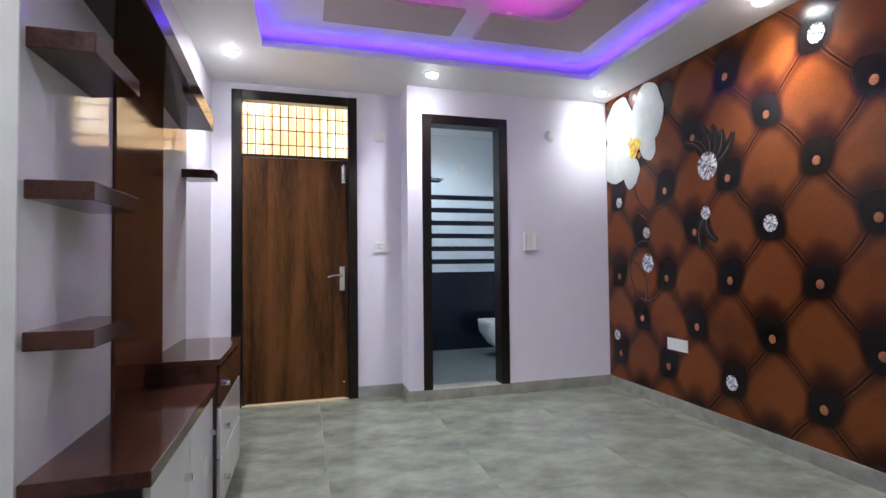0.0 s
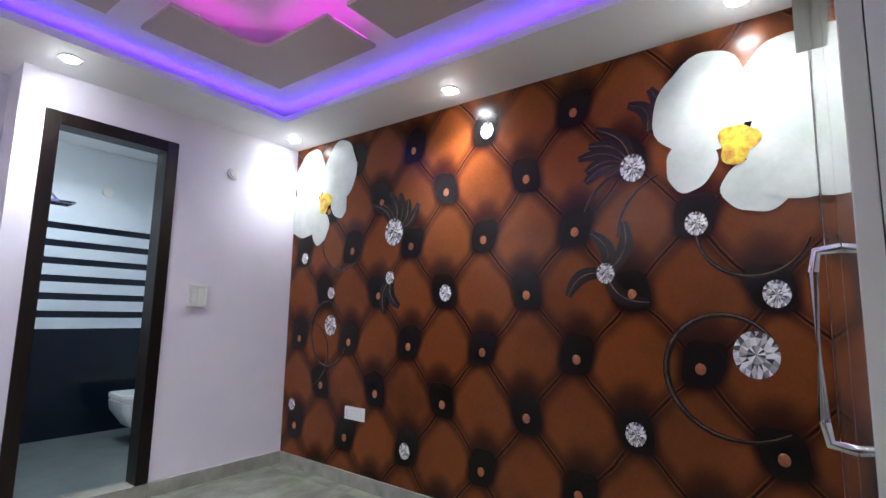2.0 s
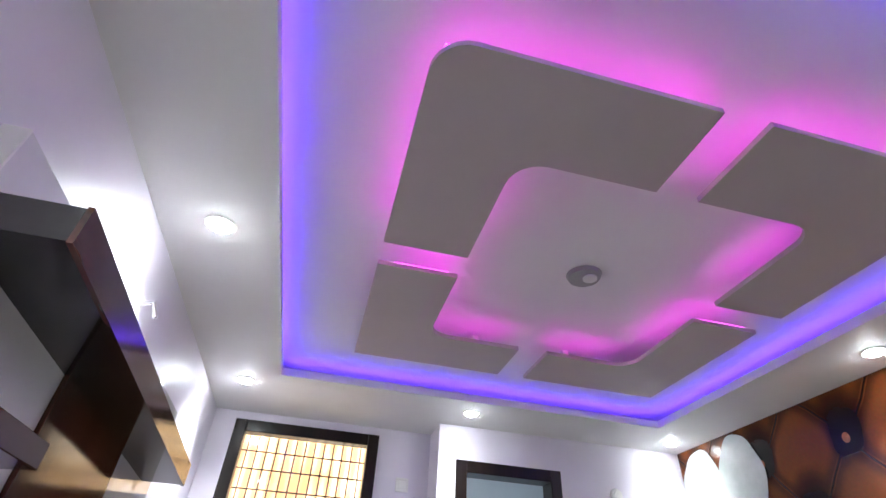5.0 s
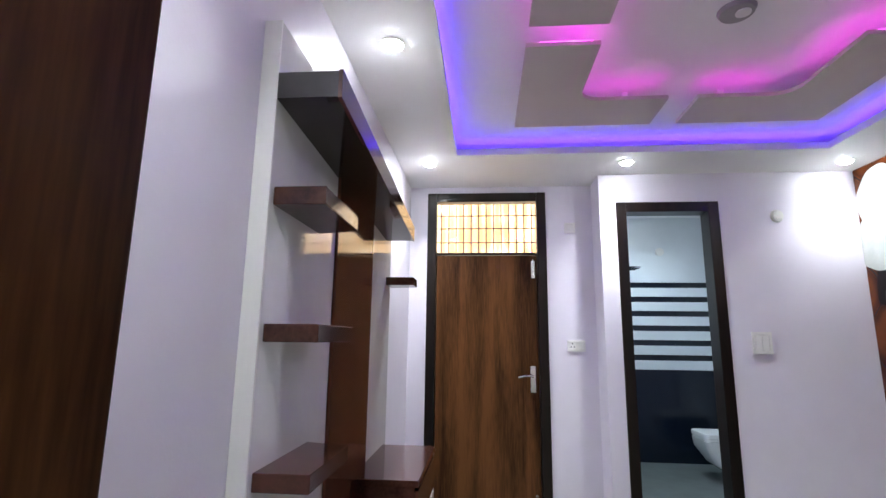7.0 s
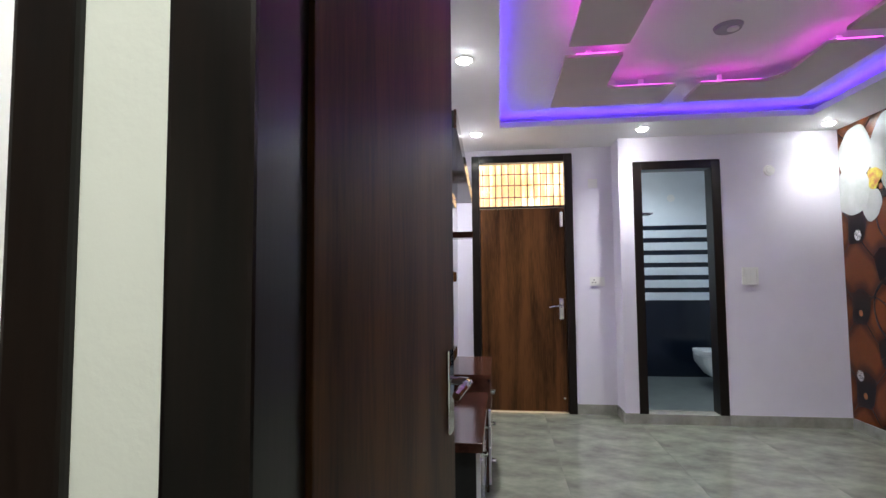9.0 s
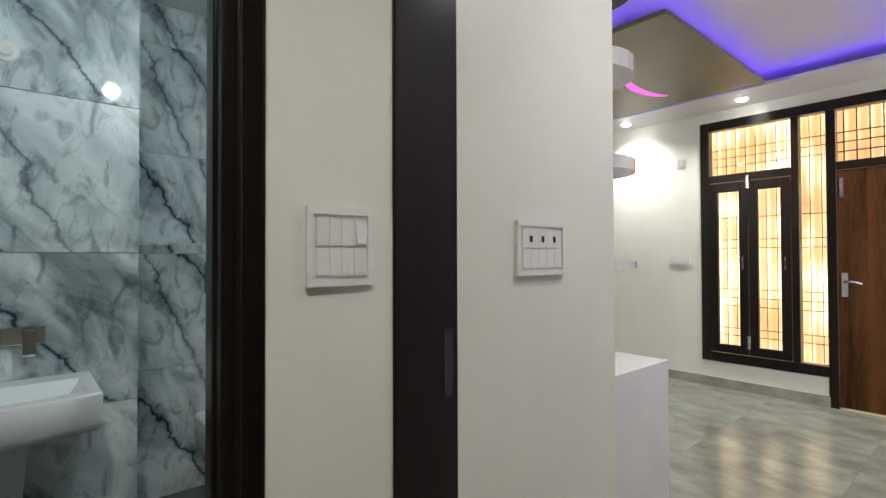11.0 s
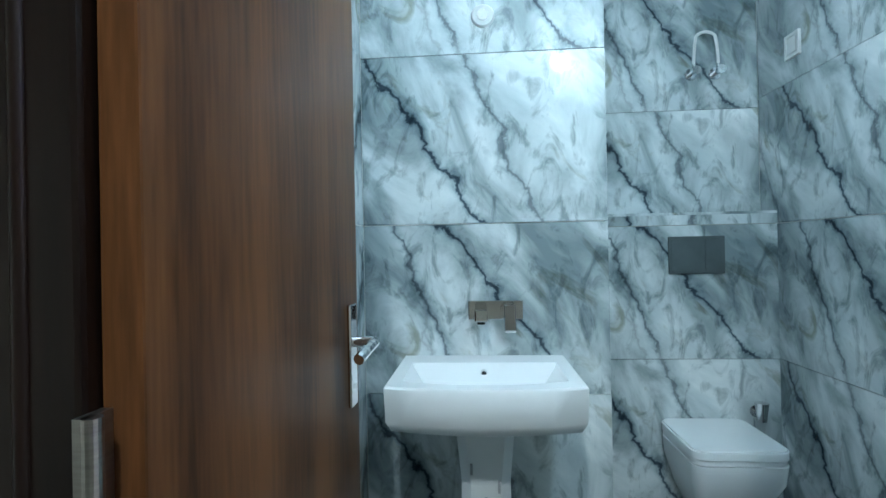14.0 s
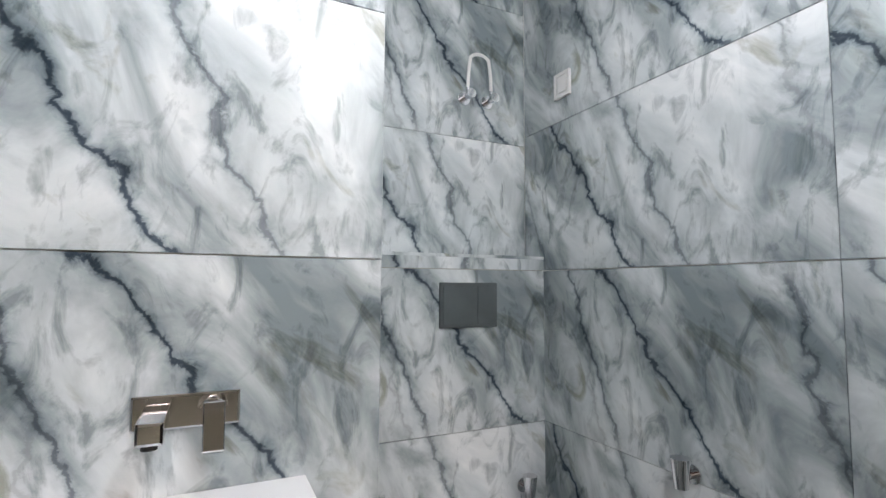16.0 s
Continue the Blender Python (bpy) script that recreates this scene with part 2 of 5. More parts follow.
def daylight_glow(name):
    """Corrugated cream sheet that glows: sunlight and its hot patches put in as emission."""
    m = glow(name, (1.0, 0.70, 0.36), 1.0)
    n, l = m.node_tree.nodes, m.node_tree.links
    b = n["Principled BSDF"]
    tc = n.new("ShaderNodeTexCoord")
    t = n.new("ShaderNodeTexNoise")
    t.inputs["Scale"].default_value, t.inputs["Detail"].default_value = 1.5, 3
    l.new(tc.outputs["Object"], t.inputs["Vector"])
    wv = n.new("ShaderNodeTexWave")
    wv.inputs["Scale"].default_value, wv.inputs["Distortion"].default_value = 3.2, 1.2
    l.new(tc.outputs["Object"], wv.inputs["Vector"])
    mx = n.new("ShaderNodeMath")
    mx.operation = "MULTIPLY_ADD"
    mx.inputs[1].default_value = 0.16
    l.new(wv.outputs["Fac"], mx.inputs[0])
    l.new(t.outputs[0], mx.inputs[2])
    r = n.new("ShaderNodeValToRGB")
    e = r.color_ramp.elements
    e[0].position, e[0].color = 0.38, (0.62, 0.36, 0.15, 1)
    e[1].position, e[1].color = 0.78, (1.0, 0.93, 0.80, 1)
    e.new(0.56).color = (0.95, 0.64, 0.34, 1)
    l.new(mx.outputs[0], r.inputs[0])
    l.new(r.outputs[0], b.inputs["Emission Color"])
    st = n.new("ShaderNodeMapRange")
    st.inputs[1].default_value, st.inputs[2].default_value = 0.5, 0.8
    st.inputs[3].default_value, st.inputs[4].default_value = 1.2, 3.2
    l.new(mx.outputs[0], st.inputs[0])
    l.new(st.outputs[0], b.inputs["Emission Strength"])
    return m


M_LILAC = mat("lilac_paint", (0.74, 0.70, 0.79), 0.42, vary=0.05, scale=3, bump=0.15, bscale=90)
M_CREAM = mat("cream_paint", (0.78, 0.77, 0.70), 0.42, vary=0.05, scale=3, bump=0.15, bscale=90)
M_CEIL = mat("ceiling_paint", (0.85, 0.84, 0.84), 0.5, vary=0.04, scale=2, bump=0.08, bscale=60)
M_PANEL = mat("ceiling_panel_paint", (0.54, 0.45, 0.48), 0.55, vary=0.05, scale=3)
M_OLIVE = mat("olive_brown_paint", (0.20, 0.17, 0.09), 0.45, vary=0.1, scale=4)
M_FLOOR = mat("floor_tile_glaze", (0.245, 0.25, 0.205), 0.13, vary=0.5, scale=3.4, col2=(0.125, 0.13, 0.108), stretch=(1, 1.6, 1), rvary=0.12)
M_GROUT = mat("grout", (0.33, 0.33, 0.29), 0.8, vary=0.2, scale=20)
M_SKIRT = mat("skirting_stone", (0.36, 0.35, 0.31), 0.25, vary=0.35, scale=7)
M_FRAME = wood("dark_frame_wood", (0.003, 0.0018, 0.0016), (0.013, 0.007, 0.005), 0.28)
M_FRAME.node_tree.nodes["Principled BSDF"].inputs["Specular IOR Level"].default_value = 0.3
M_DOOR = wood("door_veneer", (0.020, 0.0075, 0.0035), (0.125, 0.052, 0.018), 0.36)
M_DOOR.node_tree.nodes["Principled BSDF"].inputs["Specular IOR Level"].default_value = 0.12
M_UNIT = wood("unit_laminate", (0.030, 0.011, 0.008), (0.085, 0.032, 0.022), 0.12, axis="y")
M_UNITV = wood("unit_laminate_upright", (0.045, 0.014, 0.008), (0.10, 0.035, 0.02), 0.10)
M_LOFT = mat("dark_gloss_laminate", (0.035, 0.030, 0.030), 0.08, vary=0.3, scale=6)
M_WHITE = mat("white_gloss_laminate", (0.74, 0.73, 0.74), 0.06, vary=0.08, scale=5, bump=0.02, bscale=25, coat=0.25)
M_WARD = mat("ivory_gloss_glass", (0.66, 0.65, 0.62), 0.03, vary=0.04, scale=3, coat=1.0)
M_ALU = mat("brushed_aluminium", (0.42, 0.40, 0.38), 0.32, 1.0, vary=0.2, scale=30, stretch=(0.1, 1, 8))
M_CHROME = mat("chrome", (0.75, 0.75, 0.76), 0.08, 1.0, vary=0.05, scale=10)
M_CERAMIC = mat("white_ceramic", (0.84, 0.86, 0.87), 0.07, vary=0.03, scale=4)
M_PLASTIC = mat("white_plastic", (0.78, 0.77, 0.75), 0.3, vary=0.04, scale=12)
M_GREYPL = mat("grey_plastic", (0.30, 0.30, 0.29), 0.35, vary=0.1, scale=12)
M_BLACK = mat("black_plastic", (0.02, 0.02, 0.02), 0.25, vary=0.2, scale=9)
M_SLATE = mat("flush_plate_grey", (0.10, 0.12, 0.125), 0.12, vary=0.2, scale=6)
MARBLES = [
    marble("marble_tile_a", [(-0.40, 0.27, 0.02, -0.30, 1.0), (-0.06, 0.30, 0.20, -0.30, 0.7), (0.47, 0.28, 0.62, -0.28, 0.4), (-0.56, 0.0, -0.46, -0.3, 0.5)], 0.0),
    marble("marble_tile_b", [(-0.14, 0.29, 0.32, -0.27, 1.0), (-0.31, 0.28, -0.10, -0.22, 0.8), (-0.20, -0.02, -0.16, -0.26, 0.35), (0.50, 0.2, 0.62, -0.3, 0.7)], 21.0),
]
M_PAPER = tufted("tufted_leather_print")
M_PETAL = mat("petal_print", (0.56, 0.58, 0.56), 0.4, col2=(0.40, 0.44, 0.41), scale=4)
M_YELLOW = mat("flower_throat_print", (0.62, 0.60, 0.04), 0.4, col2=(0.40, 0.12, 0.02), scale=22)
M_GEM = gem_mat("gem_print")
M_BUTTON = mat("button_print", (0.42, 0.15, 0.07), 0.25, vary=0.4, scale=60)
M_VINE = mat("vine_print", (0.022, 0.010, 0.009), 0.25, col2=(0.005, 0.003, 0.003), scale=14)
M_VINEL = mat("vine_edge_print", (0.20, 0.12, 0.09), 0.25, col2=(0.02, 0.01, 0.008), scale=9)
M_NAVY = mat("navy_tile", (0.004, 0.009, 0.022), 0.2, vary=0.3, scale=4)
M_WTILE = mat("white_tile", (0.72, 0.76, 0.80), 0.12, vary=0.05, scale=4)
M_BFLOOR = mat("grey_bath_floor", (0.14, 0.165, 0.165), 0.3, vary=0.25, scale=6)
M_GLOWB = glow("blue_led", (0.15, 0.05, 1.0), BLUE)
M_GLOWP = glow("pink_led", (1.0, 0.06, 0.85), PINK)
M_GLOWM = glow("pink_lens", (1.0, 0.12, 0.75), 1.0)
M_LENS = glow("downlight_lens", (1.0, 0.98, 0.95), 90)
M_DAYGLOW = daylight_glow("facade_daylight_glow")
M_GLASS = mat("clear_glass", (0.9, 0.9, 0.9), 0.05)
M_GLASS.node_tree.nodes["Principled BSDF"].inputs["Transmission Weight"].default_value = 1.0
M_PRINT = mat("grey_ink", (0.45, 0.47, 0.49), 0.5, vary=0.2, scale=40)


# ---- builders ----
def box(bm, x0, x1, y0, y1, z0, z1, bevel=0.0):
    vs = [bm.verts.new((x, y, z)) for x in (x0, x1) for y in (y0, y1) for z in (z0, z1)]
    fs = [bm.faces.new([vs[i] for i in f]) for f in ((0, 1, 3, 2), (4, 6, 7, 5), (0, 4, 5, 1), (2, 3, 7, 6), (0, 2, 6, 4), (1, 5, 7, 3))]
    if bevel:
        es = list({e for f in fs for e in f.edges})
        bmesh.ops.bevel(bm, geom=es, offset=bevel, segments=2, affect="EDGES", profile=0.7)
    return bm


def B(*a, bevel=0.0):
    return box(bmesh.new(), *a, bevel=bevel)


def cyl(bm, p, q, r, seg=16, r2=None):
    p, q = Vector(p), Vector(q)
    d = q - p
    m = Matrix.Translation((p + q) / 2) @ d.to_track_quat("Z", "Y").to_matrix().to_4x4()
    bmesh.ops.create_cone(bm, cap_ends=True, segments=seg, radius1=r, radius2=r if r2 is None else r2, depth=d.length, matrix=m)
    return bm


def tube(bm, pts, r, seg=8):
    rings = []
    for i, p in enumerate(pts):
        p = Vector(p)
        d = (Vector(pts[min(i + 1, len(pts) - 1)]) - Vector(pts[max(i - 1, 0)])).normalized()
        m = d.to_track_quat("Z", "Y").to_matrix()
        rings.append([bm.verts.new(p + m @ Vector((r * math.cos(a), r * math.sin(a), 0))) for a in [2 * math.pi * k / seg for k in range(seg)]])
    for a, c in zip(rings, rings[1:]):
        for k in range(seg):
            bm.faces.new((a[k], a[(k + 1) % seg], c[(k + 1) % seg], c[k]))
    bm.faces.new(rings[0][::-1])
    bm.faces.new(rings[-1])
    return bm


def prism(bm, outline, axis, lo, hi):
    """A flat outline pushed from lo to hi along an axis; outline in the two other axes, in xyz order."""
    def at(p, h):
        v = list(p)
        v.insert("xyz".index(axis), h)
        return v
    lo_v = [bm.verts.new(at(p, lo)) for p in outline]
    hi_v = [bm.verts.new(at(p, hi)) for p in outline]
    bm.faces.new(lo_v[::-1])
    bm.faces.new(hi_v)
    for i in range(len(outline)):
        j = (i + 1) % len(outline)
        bm.faces.new((lo_v[i], lo_v[j], hi_v[j], hi_v[i]))
    bmesh.ops.recalc_face_normals(bm, faces=bm.faces)
    return bm


def mesh_of(name, bm, material, smooth=False):
    bmesh.ops.recalc_face_normals(bm, faces=bm.faces)
    me = bpy.data.meshes.new(name)
    bm.to_mesh(me)
    bm.free()
    me.materials.append(material)
    if smooth:
        for p in me.polygons:
            p.use_smooth = True
        me.set_sharp_from_angle(angle=radians(40))
    return me


def part(name, bm, material, parent, label="", smooth=False):
    o = new(name, mesh_of(name, bm, material, smooth))
    o.parent = parent
    if label:
        tagged(o, label)
    return o


def thing(name, label, category, group="", kind="", at=(0, 0, 0)):
    o = new(name)
    o.empty_display_size = 0.05
    o.location = at
    return tagged(o, label, category, group, kind)


def solid(name, bm, material, label, category, kind="", group="", smooth=False):
    return tagged(new(name, mesh_of(name, bm, material, smooth)), label, category, group, kind)


def structure(name, bm, material, label, category):
    return solid(name, bm, material, label, category, "structure")


def wall_x(x0, x1, y0, y1, z1, holes=()):
    """A wall that runs along x, with holes (x0, x1, z0, z1) right through it."""
    bm, at = bmesh.new(), x0
    for a, c, lo, hi in sorted(holes):
        if a > at:
            box(bm, at, a, y0, y1, 0, z1)
        if lo > 0:
            box(bm, a, c, y0, y1, 0, lo)
        if hi < z1:
            box(bm, a, c, y0, y1, hi, z1)
        at = c
    if x1 > at:
        box(bm, at, x1, y0, y1, 0, z1)
    return bm


def wall_y(x0, x1, y0, y1, z1, holes=()):
    bm = wall_x(y0, y1, x0, x1, z1, holes)
    for v in bm.verts:
        v.co.x, v.co.y = v.co.y, v.co.x
    bmesh.ops.reverse_faces(bm, faces=bm.faces)
    return bm


# ---- plan (metres) ----
AW, AE, AN, BN = -0.46, 2.85, 4.07, 3.80      # bedroom: west, east, recessed north, forward north
ZC, ZU = 2.525, 2.64                          # bedroom ceiling: border, upper
LW, LY = -1.567, -0.25                        # lobby: west wall, north wall
CX, CS, CN, CE = -2.93, -1.45, 0.28, -0.592   # small bathroom: back wall, south, north, end of back wall
LX, UX = -3.47, -3.60                         # cistern box face, wall above it
NY = 4.124                                    # living room window wall
WH = 2.95

structure("wall_north", wall_x(-0.57, 1.02, AN, AN + 0.13, WH, [(-0.315, 0.65, 0, 2.47)]), M_LILAC, "pale lilac painted plaster wall with a balcony door", "wall")
bm = wall_x(1.02, 2.95, BN, BN + 0.13, WH, [(1.14, 1.88, 0, 2.305)])
box(bm, 1.02, 1.12, BN + 0.13, AN + 0.13, 0, WH)
structure("wall_bathroom_side", bm, M_LILAC, "pale lilac plaster wall stepping forward beside the bathroom door", "wall")
structure("wall_east", wall_y(AE, AE + 0.1, -0.05, 5.60, WH), M_LILAC, "plastered wall behind the printed wallpaper", "wall")
structure("wall_west", wall_y(-0.57, AW, -0.05, AN + 0.13, WH), M_LILAC, "pale lilac plaster wall behind the wall unit", "wall")
structure("wall_lobby_north", wall_x(LW, 2.95, LY, -0.05, WH, [(LW, -0.495, 0, 2.33), (-0.39, 0.60, 0, 2.33)]), M_CREAM, "cream plaster wall with two door openings", "wall")
structure("wall_lobby_west", wall_y(LW - 0.13, LW, -3.2, LY, WH, [(-1.512, -0.585, 0, 2.33)]), M_CREAM, "cream plaster wall with the small bathroom door", "wall")
structure("wall_stub", B(LW - 0.13, LW + 0.008, -0.05, 0.77, 0, WH), M_CREAM, "cream plaster wall end with a switch board", "wall")
structure("wall_living_south", B(-4.35, LW - 0.13, 0.40, 0.77, 0, WH), M_CREAM, "cream plaster wall of the living room", "wall")
structure("wall_living_west", wall_y(-4.45, -4.35, 0.40, NY + 0.13, WH), M_CREAM, "white plaster wall of the living room", "wall")
structure("wall_living_north", wall_x(-4.35, -0.57, NY, NY + 0.13, WH, [(-2.55, -1.54, 0.245, 2.55), (-1.54, -0.66, 0, 2.55)]), M_CREAM, "white plaster wall with window and door", "wall")
structure("wall_lobby_south", wall_x(-1.7, 2.95, -3.3, -3.2, WH), M_CREAM, "plain cream plaster wall closing the lobby", "wall")
structure("wall_lobby_east", wall_y(2.95, 3.05, -3.3, -0.25, WH), M_CREAM, "plain cream plaster wall closing the lobby", "wall")

structure("floor", B(-4.45, 3.05, -3.3, 4.2, -0.15, -0.004), M_GROUT, "grey grouted screed under the floor tiles", "floor")
bm = B(LW, 2.95, -3.2, LY, 2.72, 2.78)
structure("ceiling_lobby", bm, M_CEIL, "plain white plaster ceiling of the lobby", "ceiling")
bm = B(-4.45, 3.05, -3.3, 5.8, WH, WH + 0.12)
structure("ceiling_slab", bm, M_CEIL, "concrete slab above the false ceilings", "ceiling")


# ---- bedroom ceiling ----
def ring(bm, x0, x1, y0, y1, hx0, hx1, hy0, hy1, z0, z1):
    box(bm, x0, x1, y0, hy0, z0, z1)
    box(bm, x0, x1, hy1, y1, z0, z1)
    box(bm, x0, hx0, hy0, hy1, z0, z1)
    box(bm, hx1, x1, hy0, hy1, z0, z1)


def rounded(x0, x1, y0, y1, r, seg=6):
    pts = []
    for cx, cy, a0 in ((x1 - r, y1 - r, 0), (x0 + r, y1 - r, 90), (x0 + r, y0 + r, 180), (x1 - r, y0 + r, 270)):
        for k in range(seg + 1):
            a = radians(a0 + 90 * k / seg)
            pts.append((cx + r * math.cos(a), cy + r * math.sin(a)))
    return pts


HX0, HX1, HY0, HY1 = -0.035, 2.39, 0.73, 3.34
bm = bmesh.new()
ring(bm, AW, AE, -0.05, AN, HX0, HX1, HY0, HY1, ZC, ZC + 0.045)
structure("ceiling_border", bm, M_CEIL, "white false ceiling border round a lit cove", "ceiling")
bm = B(AW, AE, -0.05, AN, ZU, ZU + 0.03)
structure("ceiling_upper", bm, M_CEIL, "white upper ceiling washed by blue and pink light", "ceiling")


def corner_panel(ox, oy, sx, sy, round_outer):
    """An L-shaped hanging ceiling panel; ox, oy: its outer corner, sx, sy: towards the middle."""
    L1, L2, W1, W2, r = 0.78, 0.82, 0.32, 0.31, 0.10
    pts = []
    if round_outer:
        for k in range(7):
            a = radians(90 * k / 6)
            pts.append((r - r * math.sin(a), r - r * math.cos(a)))
        pts = pts[::-1]
    else:
        pts.append((0, 0))
    pts += [(L1, 0), (L1, W2)]
    for k in range(7):
        a = radians(90 * k / 6)
        pts.append((W1 + r - r * math.sin(a), W2 + r - r * math.cos(a)))
    pts += [(W1, L2), (0, L2)]
    return prism(bmesh.new(), [(ox + sx * p, oy + sy * q) for p, q in pts], "z", ZC, ZC + 0.02)


for ox, oy, sx, sy, ro in ((0.335, 1.12, 1, 1, True), (2.045, 1.12, -1, 1, False), (0.335, 2.90, 1, -1, False), (2.045, 2.90, -1, -1, False)):
    p = structure("ceiling_panel", corner_panel(ox, oy, sx, sy, ro), M_PANEL, "greyish L-shaped gypsum panel hanging below the ceiling", "ceiling panel")
    # small hangers hold the panel
    for hx, hy in ((0.16, 0.2), (0.6, 0.16), (0.16, 0.65)):
        part("hanger", B(ox + sx * hx - 0.015, ox + sx * hx + 0.015, oy + sy * hy - 0.015, oy + sy * hy + 0.015, ZC + 0.018, ZU + 0.002), M_CEIL, p)

# light strips lie on the border's and the panels' upper sides
strip = thing("blue_light_strip", "blue light strip hidden on the cove ledge", "light strip", at=(HX0, HY0, ZC + 0.045))
for x0, x1, y0, y1 in ((HX0 - 0.05, HX0 - 0.03, HY0, HY1), (HX1 + 0.03, HX1 + 0.05, HY0, HY1), (HX0, HX1, HY0 - 0.05, HY0 - 0.03), (HX0, HX1, HY1 + 0.03, HY1 + 0.05)):
    o = part("strip", B(x0, x1, y0, y1, ZC + 0.047, ZC + 0.055), M_GLOWB, strip)
    o.matrix_parent_inverse = Matrix.Translation((-HX0, -HY0, -ZC - 0.045))
pink = thing("pink_light_strip", "pink light strip hidden above the hanging panels", "light strip", at=(1.2, 2.0, ZC + 0.022))
PZ0, PZ1 = ZC + 0.022, ZC + 0.03
for x0, x1, y0, y1 in (
    (0.36, 1.10, 1.15, 1.165), (0.36, 0.375, 1.2, 1.9), (1.33, 2.02, 1.15, 1.165),
    (0.62, 0.635, 1.55, 1.90), (0.40, 0.62, 1.915, 1.93),
    (0.62, 0.635, 2.10, 2.50), (0.70, 1.10, 2.61, 2.625), (0.40, 0.62, 2.09, 2.105),
    (1.745, 1.76, 2.10, 2.50), (1.28, 1.66, 2.61, 2.625), (1.78, 2.0, 2.09, 2.105),
    (1.745, 1.76, 1.50, 1.90), (1.28, 1.295, 1.16, 1.40), (1.08, 1.095, 1.16, 1.40),
):
    o = part("strip", B(x0, x1, y0, y1, PZ0, PZ1), M_GLOWP, pink)
    o.matrix_parent_inverse = Matrix.Translation((-1.2, -2.0, -ZC - 0.022))

fan_plate = thing("fan_hook_plate", "round grey fan hook cover on the ceiling", "ceiling plate", at=(1.205, 2.05, ZU))
part("plate", cyl(bmesh.new(), (0, 0, -0.001), (0, 0, -0.018), 0.075, 28, 0.066), M_GREYPL, fan_plate, smooth=True)
part("cap", cyl(bmesh.new(), (0.02, -0.01, -0.018), (0.02, -0.01, -0.024), 0.03, 20), M_PLASTIC, fan_plate)


def downlight(x, y, z, watts=None, colour=(1, 0.97, 0.93), cone=126):
    t = thing("downlight", "small round white recessed downlight, switched on", "ceiling light", "recessed downlights", at=(x, y, z))
    bm = bmesh.new()
    r0, r1 = 0.056, 0.042
    rings = []
    for r, h in ((r0, 0.0), (r0 - 0.003, -0.006), (r1 + 0.002, -0.006), (r1, -0.002)):
        rings.append([bm.verts.new((r * math.cos(a), r * math.sin(a), h)) for a in [2 * math.pi * k / 28 for k in range(28)]])
    for a, c in zip(rings, rings[1:]):
        for k in range(28):
            bm.faces.new((a[k], a[(k + 1) % 28], c[(k + 1) % 28], c[k]))
    part("trim_ring", bm, M_PLASTIC, t, smooth=True)
    dome = bmesh.new()
    bmesh.ops.create_uvsphere(dome, u_segments=24, v_segments=10, radius=r1, matrix=Matrix.Translation((0, 0, -0.004)) @ Matrix.Diagonal((1, 1, 0.42, 1)))
    part("lens", dome, M_LENS, t, "glowing white domed lens", smooth=True)
    lamp(x, y, z - 0.028, watts or SPOT_W, colour, cone)


for x, y in ((-0.24, 2.02), (-0.24, 3.49), (1.16, 3.53), (2.65, 2.05)):
    downlight(x, y, ZC)
downlight(2.65, 3.58, ZC, 27.0)
downlight(2.65, 0.55, ZC, 36.0)
downlight(-0.24, 0.55, ZC, 45.0)
downlight(1.16, 0.55, ZC, 24.0, cone=90)


# ---- doors ----
def frame_x(name, x0, x1, y0, y1, z1, w=0.075, transom=None, sill=0.0, label="dark stained wooden door frame"):
    """A door frame in a wall that runs along x."""
    t = tagged(new(name), label, "door frame", kind="structure")
    part("jamb", B(x0, x0 + w, y0, y1, sill, z1, bevel=0.006), M_FRAME, t)
    part("jamb", B(x1 - w, x1, y0, y1, sill, z1, bevel=0.006), M_FRAME, t)
    part("head", B(x0 + w, x1 - w, y0 + 0.002, y1 - 0.002, z1 - w, z1, bevel=0.006), M_FRAME, t)
    if transom:
        part("transom_rail", B(x0 + w, x1 - w, y0 + 0.02, y1 - 0.02, transom, transom + 0.022, bevel=0.004), M_FRAME, t)
    return t


def lever(t, x, y, z, way, back=False):
    """A lever handle with a long back plate on a leaf that faces -y; way: the side to which it points."""
    part("back_plate", B(x - 0.021, x + 0.021, y - 0.008, y, z - 0.125, z + 0.075, bevel=0.004), M_CHROME, t, "chrome back plate")
    bm = cyl(bmesh.new(), (x, y - 0.006, z), (x, y - 0.05, z), 0.011)
    tube(bm, [(x, y - 0.05, z), (x + way * 0.03, y - 0.055, z + 0.004), (x + way * 0.07, y - 0.055, z + 0.002), (x + way * 0.115, y - 0.048, z - 0.01)], 0.010)
    part("handle", bm, M_CHROME, t, "chrome lever handle", smooth=True)


def grille(t, x0, x1, z0, z1, y, nx, zs, r=0.006):
    for k in range(nx):
        x = x0 + (x1 - x0) * (k + 0.5) / nx
        part("bar", cyl(bmesh.new(), (x, y, z0), (x, y, z1), r, 8), M_FRAME, t)
    for z in zs:
        part("bar", cyl(bmesh.new(), (x0, y, z), (x1, y, z), r, 8), M_FRAME, t)


